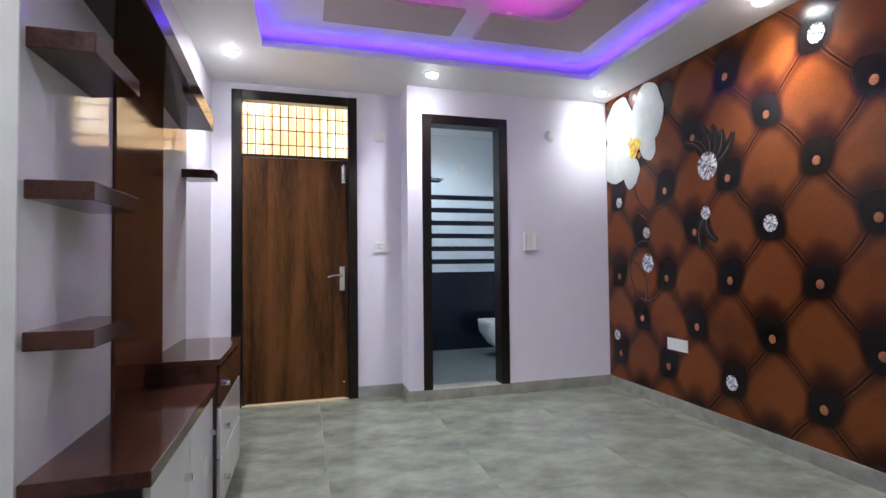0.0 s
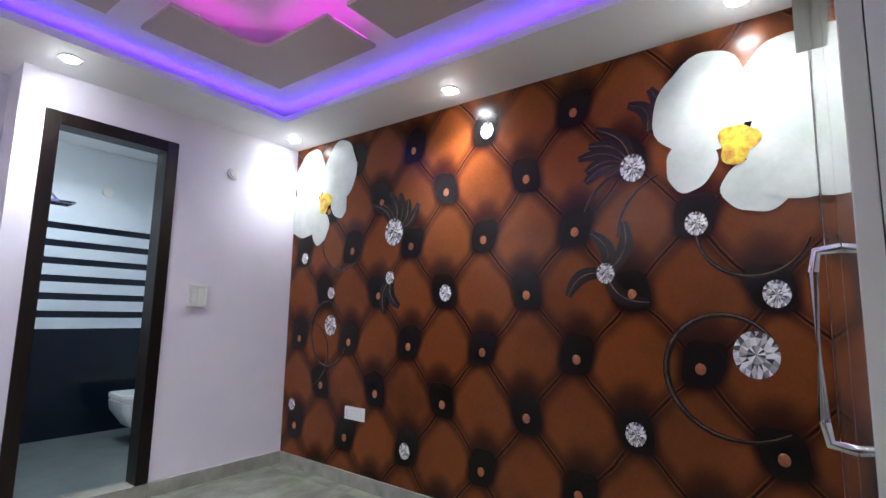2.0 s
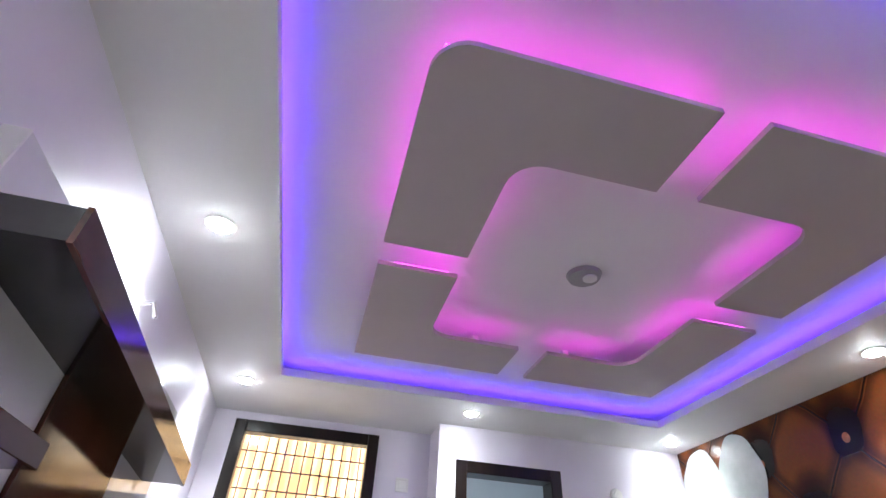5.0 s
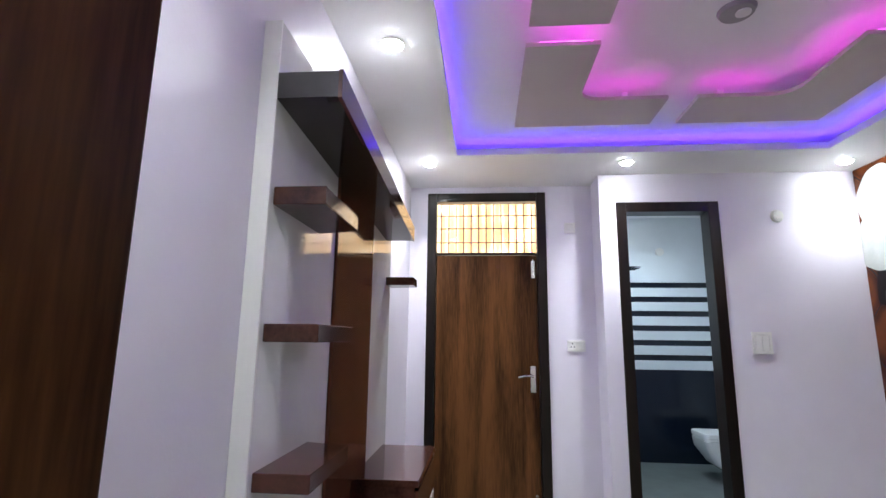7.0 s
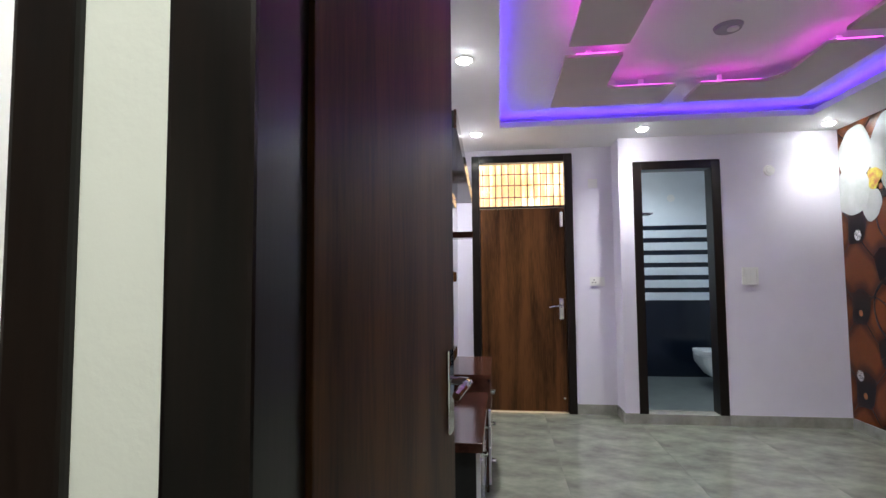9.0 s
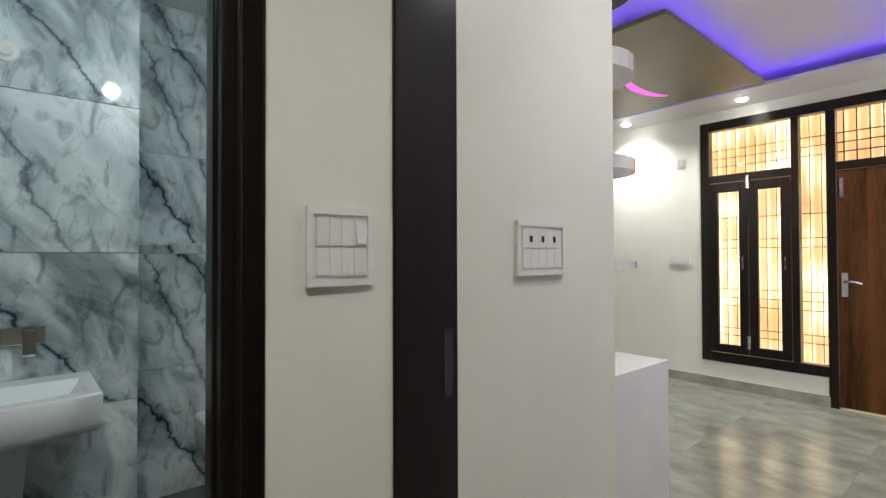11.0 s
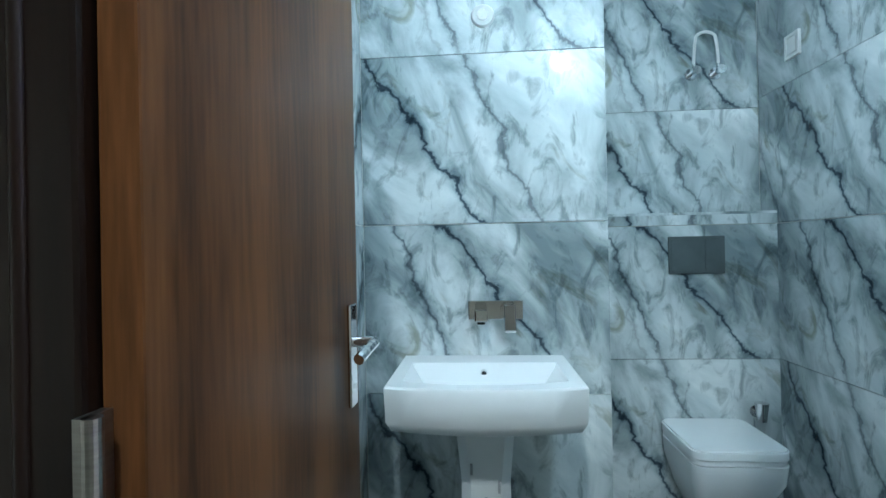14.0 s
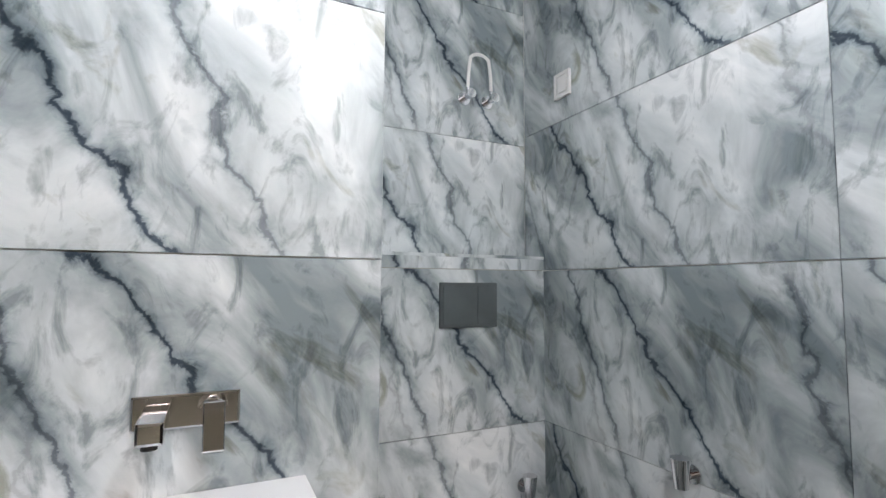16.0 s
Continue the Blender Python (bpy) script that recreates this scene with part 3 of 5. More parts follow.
f = frame_x("door_1", -0.315, 0.65, 4.05, 4.15, 2.47, transom=1.95, label="dark wooden door frame with a barred glass transom")
part("pane", B(-0.24, 0.575, 4.125, 4.13, 1.972, 2.395), M_GLASS, f).visible_shadow = False
grille(f, -0.24, 0.575, 1.972, 2.395, 4.155, 13, (2.07, 2.19, 2.30), 0.0045)
for x0, x1 in ((-0.241, -0.222), (0.557, 0.576)):
    part("stop", B(x0, x1, 4.114, 4.124, 0, 1.95), M_FRAME, f)
leaf = thing("balcony_door", "closed brown veneer balcony door with chrome lever", "door", at=(-0.24, 4.075, 0.012))
part("leaf", B(0.003, 0.812, 0, 0.038, 0.004, 1.935, bevel=0.003), M_DOOR, leaf)
lever(leaf, 0.765, 0, 0.99, -1)
part("tower_bolt", cyl(B(0.765, 0.795, -0.006, 0, 1.75, 1.89, bevel=0.003), (0.78, -0.012, 1.76), (0.78, -0.012, 1.90), 0.006), M_CHROME, leaf, "chrome tower bolt")
part("stopper", cyl(bmesh.new(), (0.775, 0, 0.13), (0.775, -0.02, 0.13), 0.010), M_CHROME, leaf)

f = frame_x("door_2", 1.14, 1.88, 3.79, 3.935, 2.305, sill=0.085, label="dark wooden bathroom door frame, standing open")
structure("threshold", B(1.14, 1.88, 3.795, 3.94, 0, 0.085, bevel=0.004), M_SKIRT, "grey stone bathroom threshold", "threshold")

f = frame_x("door_3", -0.39, 0.60, LY - 0.012, -0.04, 2.33, w=0.095, label="black-brown wooden bedroom door frame")
f = frame_x("door_4", LW - 0.068, -0.495, LY - 0.012, -0.04, 2.33, w=0.075, label="black-brown wooden frame of the living room opening")
part("strike_plate", B(LW + 0.0072, LW + 0.009, -0.10, -0.07, 0.88, 1.06, bevel=0.0), M_LOFT, f, "worn dark metal strike plate")


def leaf_at(name, label, hinge, tip, z0, z1, side, width, zh=1.0):
    """An open leaf from its hinge towards its tip; side: +1 when the handle seen is on the right of hinge-to-tip."""
    d = Vector((tip[0] - hinge[0], tip[1] - hinge[1], 0))
    t = thing(name, label, "door")
    t.matrix_world = Matrix.Translation((hinge[0], hinge[1], z0)) @ Matrix.Rotation(math.atan2(d.y, d.x), 4, "Z")
    part("leaf", B(0, width, 0, 0.036, 0, z1 - z0, bevel=0.003), M_DOOR, t)
    lever(t, width - 0.055, 0, zh - z0, -1)
    o = part("back_plate", B(width - 0.076, width - 0.034, 0.036, 0.044, zh - z0 - 0.125, zh - z0 + 0.075, bevel=0.004), M_CHROME, t, "chrome back plate")
    bm = cyl(bmesh.new(), (width - 0.055, 0.04, zh - z0), (width - 0.055, 0.085, zh - z0), 0.011)
    tube(bm, [(width - 0.055, 0.085, zh - z0), (width - 0.09, 0.09, zh - z0 + 0.004), (width - 0.17, 0.083, zh - z0 - 0.01)], 0.010)
    part("handle", bm, M_CHROME, t, "chrome lever handle", smooth=True)
    for z in (0.2, 0.925, 1.75):
        bm = cyl(B(-0.030, -0.001, 0.026, 0.0355, z, z + 0.11), (-0.024, 0.024, z), (-0.024, 0.024, z + 0.11), 0.0075)
        part("hinge", bm, M_ALU, t, "brushed metal butt hinge")
    return t


leaf_at("bedroom_door", "brown veneer bedroom door standing open inwards", (-0.285, -0.13), (-0.175, 0.545), 0.012, 2.23, 1, 0.685, 1.03)
leaf_at("small_bathroom_door", "brown veneer bathroom door standing open inwards", (-1.572, -1.307), (-2.202, -1.293), 0.03, 2.24, 1, 0.632, 1.01)

t = tagged(new("door_5"), "black-brown wooden frame of the small bathroom door", "door frame", kind="structure")
FX0, FX1 = LW - 0.095, LW + 0.012
for a, c in ((-1.512, -1.345), (-0.672, -0.585)):
    part("jamb", B(FX0, FX1, a, c, 0, 2.33, bevel=0.006), M_FRAME, t)
for y in (-1.485, -1.445, -1.395, -0.64):
    part("bead", tube(bmesh.new(), [(FX1 - 0.001, y, 0.004), (FX1 - 0.001, y, 2.325)], 0.007, 10), M_FRAME, t, smooth=True)
for x in (FX1 - 0.04,):
    part("bead", tube(bmesh.new(), [(x, -1.346, 0.004), (x, -1.346, 2.234)], 0.006, 10), M_FRAME, t, smooth=True)
    part("bead", tube(bmesh.new(), [(x, -0.672, 0.004), (x, -0.672, 2.234)], 0.006, 10), M_FRAME, t, smooth=True)
part("head", B(FX0 + 0.002, FX1 - 0.002, -1.345, -0.672, 2.235, 2.33, bevel=0.006), M_FRAME, t)


# ---- electrics ----
def plate(name, label, centre, w, h, axis, sign, rows, cols, material=M_PLASTIC):
    """A modular switch plate; axis: the wall's normal, sign: the way it faces."""
    t = thing(name, label, "switch board" if rows * cols > 1 else "socket")
    if axis == "x":
        t.matrix_world = Matrix.Translation(centre) @ Matrix.Rotation(radians(90 * sign), 4, "Z")
    else:
        t.matrix_world = Matrix.Translation(centre) @ Matrix.Rotation(0 if sign < 0 else math.pi, 4, "Z")
    part("back_box", B(-w / 2, w / 2, -0.006, 0, -h / 2, h / 2, bevel=0.002), material, t)
    bm, fw = bmesh.new(), 0.016 if w > 0.1 else 0.012
    for a in ((-w / 2, w / 2, -h / 2, -h / 2 + fw), (-w / 2, w / 2, h / 2 - fw, h / 2), (-w / 2, -w / 2 + fw, -h / 2 + fw, h / 2 - fw), (w / 2 - fw, w / 2, -h / 2 + fw, h / 2 - fw)):
        box(bm, a[0], a[1], -0.013, -0.006, a[2], a[3])
    part("rim", bm, material, t)
    iw, ih = w - 2 * fw - 0.012, h - 2 * fw - 0.012
    for r in range(rows):
        for c in range(cols):
            x, z = -iw / 2 + iw * (c + 0.5) / cols, -ih / 2 + ih * (r + 0.5) / rows
            sw, shh = iw / cols * 0.485, ih / rows * 0.475
            part("switch", B(x - sw, x + sw, -0.0118, -0.0058, z - shh, z + shh, bevel=0.001), material, t)
    return t


board = plate("switch_board", "white eight-gang switch board on the cream wall", (LW, -0.410, 1.282), 0.170, 0.178, "x", 1, 2, 4)
part("rocker", prism(bmesh.new(), [(-0.0116, 0.006), (-0.0185, 0.008), (-0.0125, 0.055), (-0.0116, 0.055)], "x", 0.037, 0.061), M_PLASTIC, board, "rocker switch pressed down")
s = plate("switch_board", "white switch board with grey modules on the wall end", (LW + 0.008, 0.315, 1.284), 0.245, 0.172, "x", 1, 2, 5)
for k in (-1, 0, 1):
    part("socket_hole", B(k * 0.06 - 0.006, k * 0.06 + 0.006, -0.0128, -0.0092, 0.02, 0.04), M_BLACK, s)
plate("switch_board", "small white switch board beside the bathroom door", (2.09, BN, 1.275), 0.13, 0.15, "y", -1, 2, 2)
s = plate("power_socket", "white power socket with switch between the doors", (0.86, AN, 1.235), 0.135, 0.085, "y", -1, 1, 2)
for dx, dz in ((-0.03, 0.016), (-0.042, -0.008), (-0.018, -0.008)):
    part("socket_hole", cyl(bmesh.new(), (dx, -0.0110, dz), (dx, -0.0125, dz), 0.005, 10), M_BLACK, s)
plate("blank_plate", "white blanking plate high beside the balcony door", (0.84, AN, 2.17), 0.085, 0.085, "y", -1, 1, 1)
plate("wall_socket", "white socket plate low on the wallpaper", (AE - 0.004, 2.965, 0.483), 0.19, 0.085, "x", -1, 1, 3)
t = thing("vent_cap", "small round white wall cap", "wall cap", at=(2.285, BN, 2.19))
part("rim", cyl(bmesh.new(), (0, 0, 0), (0, -0.012, 0), 0.048, 24, 0.042), M_PLASTIC, t, smooth=True)
part("cap", cyl(bmesh.new(), (0, -0.012, 0), (0, -0.020, 0), 0.03, 24, 0.026), M_PLASTIC, t, smooth=True)
t = thing("picture_light_bracket", "small white bracket on the plaster wall", "bracket", at=(AW, 2.22, 2.26))
part("base", B(0, 0.012, -0.025, 0.025, -0.04, 0.04, bevel=0.003), M_PLASTIC, t)
part("arm", tube(bmesh.new(), [(0.01, 0, 0.01), (0.05, 0, 0.02), (0.07, 0.01, -0.03)], 0.008), M_CHROME, t, smooth=True)

# ---- wall unit in the bedroom ----
PX = AW + 0.05
unit = thing("wall_unit_panel", "white back panel of the wall unit with a brown upright", "wall unit", at=(AW, 1.36, 0.0))


def at_unit(o):
    o.matrix_parent_inverse = Matrix.Translation((-AW, -1.36, 0))
    return o


at_unit(part("back_panel", B(AW, PX, 1.325, 3.01, 0.02, 2.15, bevel=0.003), M_WHITE, unit))
at_unit(part("edge_band", B(AW + 0.001, PX + 0.001, 1.318, 1.3245, 0.02, 2.15, bevel=0.001), M_PLASTIC, unit, "white edge band"))
at_unit(part("upright", B(PX, PX + 0.012, 1.90, 2.49, 0.55, 2.04, bevel=0.002), M_UNITV, unit, "glossy dark brown upright band"))


def shelf(label, y0, y1, z0, z1, x1=-0.265):
    bm = prism(bmesh.new(), [(PX + 0.0005, y0), (x1, y0), (x1, y1), (PX + 0.0005, y1 + 0.04)], "z", z0, z1)
    bmesh.ops.bevel(bm, geom=bm.edges[:], offset=0.002, segments=1, affect="EDGES")
    return solid("wall_shelf", bm, M_UNIT, label, "shelf", group="brown wall shelves")


shelf("thick dark brown wall shelf, highest of three", 1.345, 1.68, 1.622, 1.672)
shelf("thick dark brown wall shelf at mid height", 1.345, 1.68, 1.262, 1.308)
shelf("thick dark brown wall shelf above the bench", 1.345, 1.68, 0.905, 0.95)
shelf("short dark brown wall shelf near the balcony door", 2.88, 3.02, 1.575, 1.62, x1=-0.25)

loft = thing("overhead_shelf", "deep dark gloss shelf over the wall unit", "shelf", at=(AW, 1.4, 2.06))
bm = bmesh.new()
for y, x1, z in ((1.32, -0.24, 1.99), (2.87, -0.262, 1.905)):
    for x in (AW + 0.001, x1):
        for zz in (z - 0.075, z):
            bm.verts.new((x, y, zz))
bmesh.ops.convex_hull(bm, input=bm.verts[:])
o = part("body", bm, M_LOFT, loft)
o.matrix_parent_inverse = Matrix.Translation((-AW, -1.4, -2.06))
bm = bmesh.new()
for y, x1, z in ((1.32, -0.24, 1.994), (2.875, -0.262, 1.909)):
    for x in (x1 + 0.0005, x1 + 0.012):
        for zz in (z - 0.082, z):
            bm.verts.new((x, y, zz))
bmesh.ops.convex_hull(bm, input=bm.verts[:])
o = part("front_band", bm, M_UNIT, loft, "glossy brown front band")
o.matrix_parent_inverse = Matrix.Translation((-AW, -1.4, -2.06))

bench = thing("tv_bench", "low dark brown bench with white drawer fronts", "tv bench", at=(AW, 1.4, 0))


def at_bench(o):
    o.matrix_parent_inverse = Matrix.Translation((-AW, -1.4, 0))
    return o


at_bench(part("top", B(PX + 0.001, -0.135, 1.33, 2.25, 0.565, 0.605, bevel=0.003), M_UNIT, bench))
# solid black body: the shade of the open end put into its colour
at_bench(part("body", B(PX + 0.001, -0.165, 1.36, 2.25, 0.06, 0.565), M_BLACK, bench))
for y0, y1 in ((1.37, 1.80), (1.81, 2.24)):
    d = at_bench(part("drawer_front", B(-0.165, -0.147, y0, y1, 0.08, 0.55, bevel=0.003), M_WHITE, bench, "white gloss front with faint grey leaves"))
    for k in range(3):
        yy, zz = y0 + 0.1 + 0.1 * k, 0.2 + 0.09 * (k % 2)
        leaf_bm = prism(bmesh.new(), [(yy, zz), (yy + 0.02, zz + 0.05), (yy + 0.07, zz + 0.09), (yy + 0.05, zz + 0.03)], "x", -0.147, -0.1462)
        part("leaf_print", leaf_bm, M_GREYPL, d)
    part("knob", cyl(bmesh.new(), (-0.147, y1 - 0.06, 0.42), (-0.125, y1 - 0.06, 0.42), 0.012), M_CHROME, d, smooth=True)
chest = thing("drawer_chest", "tall dark brown drawer chest at the bench end", "drawers", at=(AW, 2.25, 0))


def at_chest(o):
    o.matrix_parent_inverse = Matrix.Translation((-AW, -2.25, 0))
    return o


at_chest(part("body", B(PX + 0.001, -0.135, 2.254, 2.92, 0.02, 0.675), M_UNIT, chest))
at_chest(part("top", B(PX + 0.001, -0.118, 2.252, 2.93, 0.675, 0.702, bevel=0.003), M_UNIT, chest))
for z0, z1, m in ((0.50, 0.66, M_UNIT), (0.28, 0.49, M_WHITE), (0.06, 0.27, M_WHITE)):
    d = at_chest(part("drawer_front", B(-0.135, -0.12, 2.262, 2.915, z0, z1, bevel=0.003), m, chest))
    for yy in (2.36,):
        part("knob", cyl(bmesh.new(), (-0.12, yy, (z0 + z1) / 2), (-0.095, yy, (z0 + z1) / 2), 0.013), M_CHROME, d, smooth=True)

# ---- wardrobe ----
ward = thing("wardrobe", "ivory gloss wardrobe with an aluminium rail", "wardrobe", at=(1.1, -0.04, 0))


def at_ward(o):
    o.matrix_parent_inverse = Matrix.Translation((-1.1, 0.04, 0))
    return o


at_ward(part("body", B(1.1, 2.846, -0.045, 0.30, 0.0, ZC - 0.003), M_WHITE, ward))
for x0, x1 in ((1.103, 1.50), (1.506, 2.15), (2.156, 2.846)):
    at_ward(part("door", B(x0, x1, 0.301, 0.325, 0.09, 2.10, bevel=0.002), M_WARD, ward, "mirror-glossy ivory door"))
    at_ward(part("loft_door", B(x0, x1, 0.301, 0.325, 2.15, ZC - 0.006, bevel=0.002), M_WARD, ward))
at_ward(part("handle", tube(bmesh.new(), [(1.46, 0.3255, 0.98), (1.46, 0.36, 0.985), (1.46, 0.366, 1.02), (1.46, 0.366, 1.27), (1.46, 0.36, 1.305), (1.46, 0.3255, 1.31)], 0.009, 10), M_CHROME, ward, "chrome bow handle", smooth=True))
at_ward(part("rail", B(1.103, 2.41, 0.3255, 0.368, 2.11, 2.146, bevel=0.002), M_ALU, ward, "brushed aluminium rail profile"))
at_ward(part("cornice", B(1.103, 2.84, 0.3255, 0.345, ZC - 0.02, ZC - 0.002), M_ALU, ward))

# ---- printed wallpaper ----
wp = thing("wallpaper", "glossy printed wallpaper: tufted brown leather, orchids, gems", "wallpaper", at=(AE, 2.0, 0.09))


def at_paper(o):
    o.matrix_parent_inverse = Matrix.Translation((-AE, -2.0, -0.09))
    return o


WX = AE - 0.003
at_paper(part("sheet", B(WX, AE - 0.0002, 0.326, BN - 0.001, 0.0905, ZC - 0.0005), M_PAPER, wp))


def disc(y, z, ry, rz, x, seg=28, turn=0.0, bulge=None):
    pts = []
    for k in range(seg):
        a = 2 * math.pi * k / seg
        f = 1.0 if bulge is None else bulge(a)
        p, q = ry * f * math.cos(a), rz * f * math.sin(a)
        pts.append((min(max(y + p * math.cos(turn) - q * math.sin(turn), 0.328), BN - 0.003), min(z + p * math.sin(turn) + q * math.cos(turn), ZC - 0.002)))
    return prism(bmesh.new(), pts, "x", x - 0.0008, x)


def brilliant(y, z, ry, rz, x, seg=18):
    """A round cut stone seen from above: a table of wedges, then two rings of kite facets."""
    bm = bmesh.new()

    def p(f, k):
        a = 2 * math.pi * k / seg
        return (y + ry * f * math.cos(a), z + rz * f * math.sin(a))

    tris = []
    for k in range(seg):
        tris += [(p(0, 0), p(0.40, k), p(0.40, k + 1)),
                 (p(0.40, k), p(0.74, k + 0.5), p(0.40, k + 1)), (p(0.40, k), p(0.74, k - 0.5), p(0.74, k + 0.5)),
                 (p(0.74, k - 0.5), p(1, k - 0.5), p(1, k)), (p(0.74, k - 0.5), p(1, k), p(0.74, k + 0.5)), (p(0.74, k + 0.5), p(1, k), p(1, k + 0.5))]
    for t in tris:
        lo = [bm.verts.new((x + 0.0006, *q)) for q in t]
        hi = [bm.verts.new((x, *q)) for q in t]
        bm.faces.new(hi[::-1])
        for i in range(3):
            bm.faces.new((lo[i], lo[(i + 1) % 3], hi[(i + 1) % 3], hi[i]))
    return bm


GEMS = ((1.054, 1.923, 0.07), (0.781, 1.616, 0.055), (1.20, 1.402, 0.052), (0.493, 1.294, 0.058), (0.578, 1.041, 0.098), (1.075, 0.644, 0.055),
        (2.502, 0.315, 0.05), (2.203, 1.312, 0.052), (2.657, 1.735, 0.095), (1.908, 2.302, 0.055), (2.68, 1.42, 0.045), (3.28, 1.32, 0.045),
        (3.27, 1.08, 0.075), (3.68, 0.46, 0.045), (3.62, 1.60, 0.045), (0.80, 0.30, 0.06))
for y, z, r in GEMS:
    at_paper(part("gem_print", brilliant(y, z, r * 0.86, r, WX - 0.0040), M_GEM, wp))
gem_at = [(y, z) for y, z, r in GEMS]
for j in range(-1, 9):
    for k in range(-1, 9):
        for h in (0.0, 0.5):
            y, z = 1.36 + 0.57 * (j - 2 + h), 0.305 + 0.66 * (k + h)
            if 0.40 < y < 3.72 and 0.14 < z < 2.42 and all(math.hypot(y - a, z - c) > 0.13 for a, c in gem_at):
                bm = bmesh.new()
                bmesh.ops.create_uvsphere(bm, u_segments=14, v_segments=8, radius=0.026, matrix=Matrix.Translation((WX - 0.0005, y, z)) @ Matrix.Diagonal((0.12, 0.85, 1, 1)))
                at_paper(part("button_print", bm, M_BUTTON, wp, smooth=True))


def ribbon(pts, w, x):
    """A flat tapering printed stroke on the wall."""
    bm = bmesh.new()
    prev = None
    for i, (y, z) in enumerate(pts):
        a, c = pts[max(i - 1, 0)], pts[min(i + 1, len(pts) - 1)]
        d = Vector((c[0] - a[0], c[1] - a[1])).normalized()
        h = w * (0.35 + 0.65 * math.sin(math.pi * min(1, (i + 0.6) / len(pts)))) / 2
        q = [bm.verts.new((x, min(max(y + s * d.y * h, 0.33), BN - 0.004), min(z - s * d.x * h, ZC - 0.002))) for s in (1, -1)]
        if prev:
            bm.faces.new((prev[0], prev[1], q[1], q[0]))
        prev = q
    r = bmesh.ops.extrude_face_region(bm, geom=bm.faces[:])
    for v in r["geom"]:
        if isinstance(v, bmesh.types.BMVert):
            v.co.x -= 0.0006
    return bm


def arc(cy, cz, r, a0, a1, grow=0.0, n=26, ky=1.0):
    return [(cy + ky * (r + grow * k / n) * math.cos(radians(a0 + (a1 - a0) * k / n)), cz + (r + grow * k / n) * math.sin(radians(a0 + (a1 - a0) * k / n))) for k in range(n + 1)]


for pts, w in ((arc(0.67, 0.985, 0.19, 150, -128, 0.13), 0.022), (arc(0.58, 1.58, 0.20, 15, -165, 0.02), 0.014), (arc(3.30, 1.04, 0.20, 150, -160, 0.08, ky=0.8), 0.014),
               (arc(3.16, 1.72, 0.22, -140, 60, 0.05), 0.010), (arc(1.02, 1.62, 0.30, 20, 95, 0.02), 0.012), (arc(3.55, 0.9, 0.2, 90, 250, 0.1), 0.010), (arc(0.82, 1.55, 0.32, 5, 70, 0.02), 0.010)):
    at_paper(part("vine_print", ribbon(pts, w * 1.35, WX - 0.0008), M_VINE, wp))
    at_paper(part("vine_edge_print", ribbon([(y + 0.003, z + 0.004) for y, z in pts], w * 0.45, WX - 0.002), M_VINEL, wp))
# dark leaf sprays beside the gems
for gy, gz, angles, ln in ((1.054, 1.923, (3, 18, 34, 350, 52), 0.30), (2.657, 1.735, (60, 80, 100, 120, 45, 140), 0.30), (1.20, 1.402, (70, 110, 215, 330), 0.28), (0.98, 2.1, (60, 95, 130), 0.22), (2.66, 1.42, (250, 285), 0.26)):
    for n_, a in enumerate(angles):
        L = ln * (0.8 + 0.25 * ((n_ * 37) % 10) / 10)
        c, s_ = math.cos(radians(a)), math.sin(radians(a))
        pts = [(gy + c * L * k / 8 - s_ * 0.05 * math.sin(k / 8 * math.pi), gz + s_ * L * k / 8 + c * 0.05 * math.sin(k / 8 * math.pi)) for k in range(9)]
        at_paper(part("leaf_print", ribbon(pts, 0.075, WX - 0.0012 - 0.0001 * n_), M_VINE, wp))
        at_paper(part("vine_edge_print", ribbon(pts, 0.006, WX - 0.0028), M_VINEL, wp))


def orchid(y, z, s, petals):
    for n_, (dy, dz, ry, rz, turn) in enumerate(petals):
        f = lambda a: 1 + 0.05 * math.sin(3 * a + n_) + 0.02 * math.sin(7 * a)
        at_paper(part("petal_print", disc(y + dy * s, z + dz * s, ry * s, rz * s, WX - 0.0034 - 0.0009 * n_, 40, turn, f), M_PETAL, wp))
    at_paper(part("throat_print", disc(y, z, 0.07 * s, 0.085 * s, WX - 0.0088, 30, 0.3, lambda a: 1 + 0.16 * math.sin(3 * a) + 0.08 * math.sin(5 * a)), M_YELLOW, wp))
    at_paper(part("lip_print", disc(y - 0.02 * s, z + 0.12 * s, 0.09 * s, 0.035 * s, WX - 0.0097, 20, 0.2), M_PETAL, wp))


orchid(0.60, 1.96, 1.07, ((0.18, -0.06, 0.10, 0.12, 0.3), (-0.06, -0.18, 0.125, 0.115, -0.3), (-0.17, 0.24, 0.15, 0.18, 0.0), (0.13, 0.20, 0.19, 0.23, 0.25), (-0.21, -0.05, 0.19, 0.21, -0.2)))
orchid(3.40, 2.03, 1.0, ((0.05, -0.20, 0.10, 0.13, 0.2), (-0.16, -0.03, 0.09, 0.11, -0.2), (0.20, 0.24, 0.19, 0.22, 0.0), (0.25, -0.05, 0.20, 0.22, 0.1), (-0.15, 0.22, 0.19, 0.25, 0.2)))


# ---- skirting ----
def skirt(name, *a):
    structure(name, B(*a, bevel=0.002), M_SKIRT, "grey stone tile skirting along the wall", "skirting")


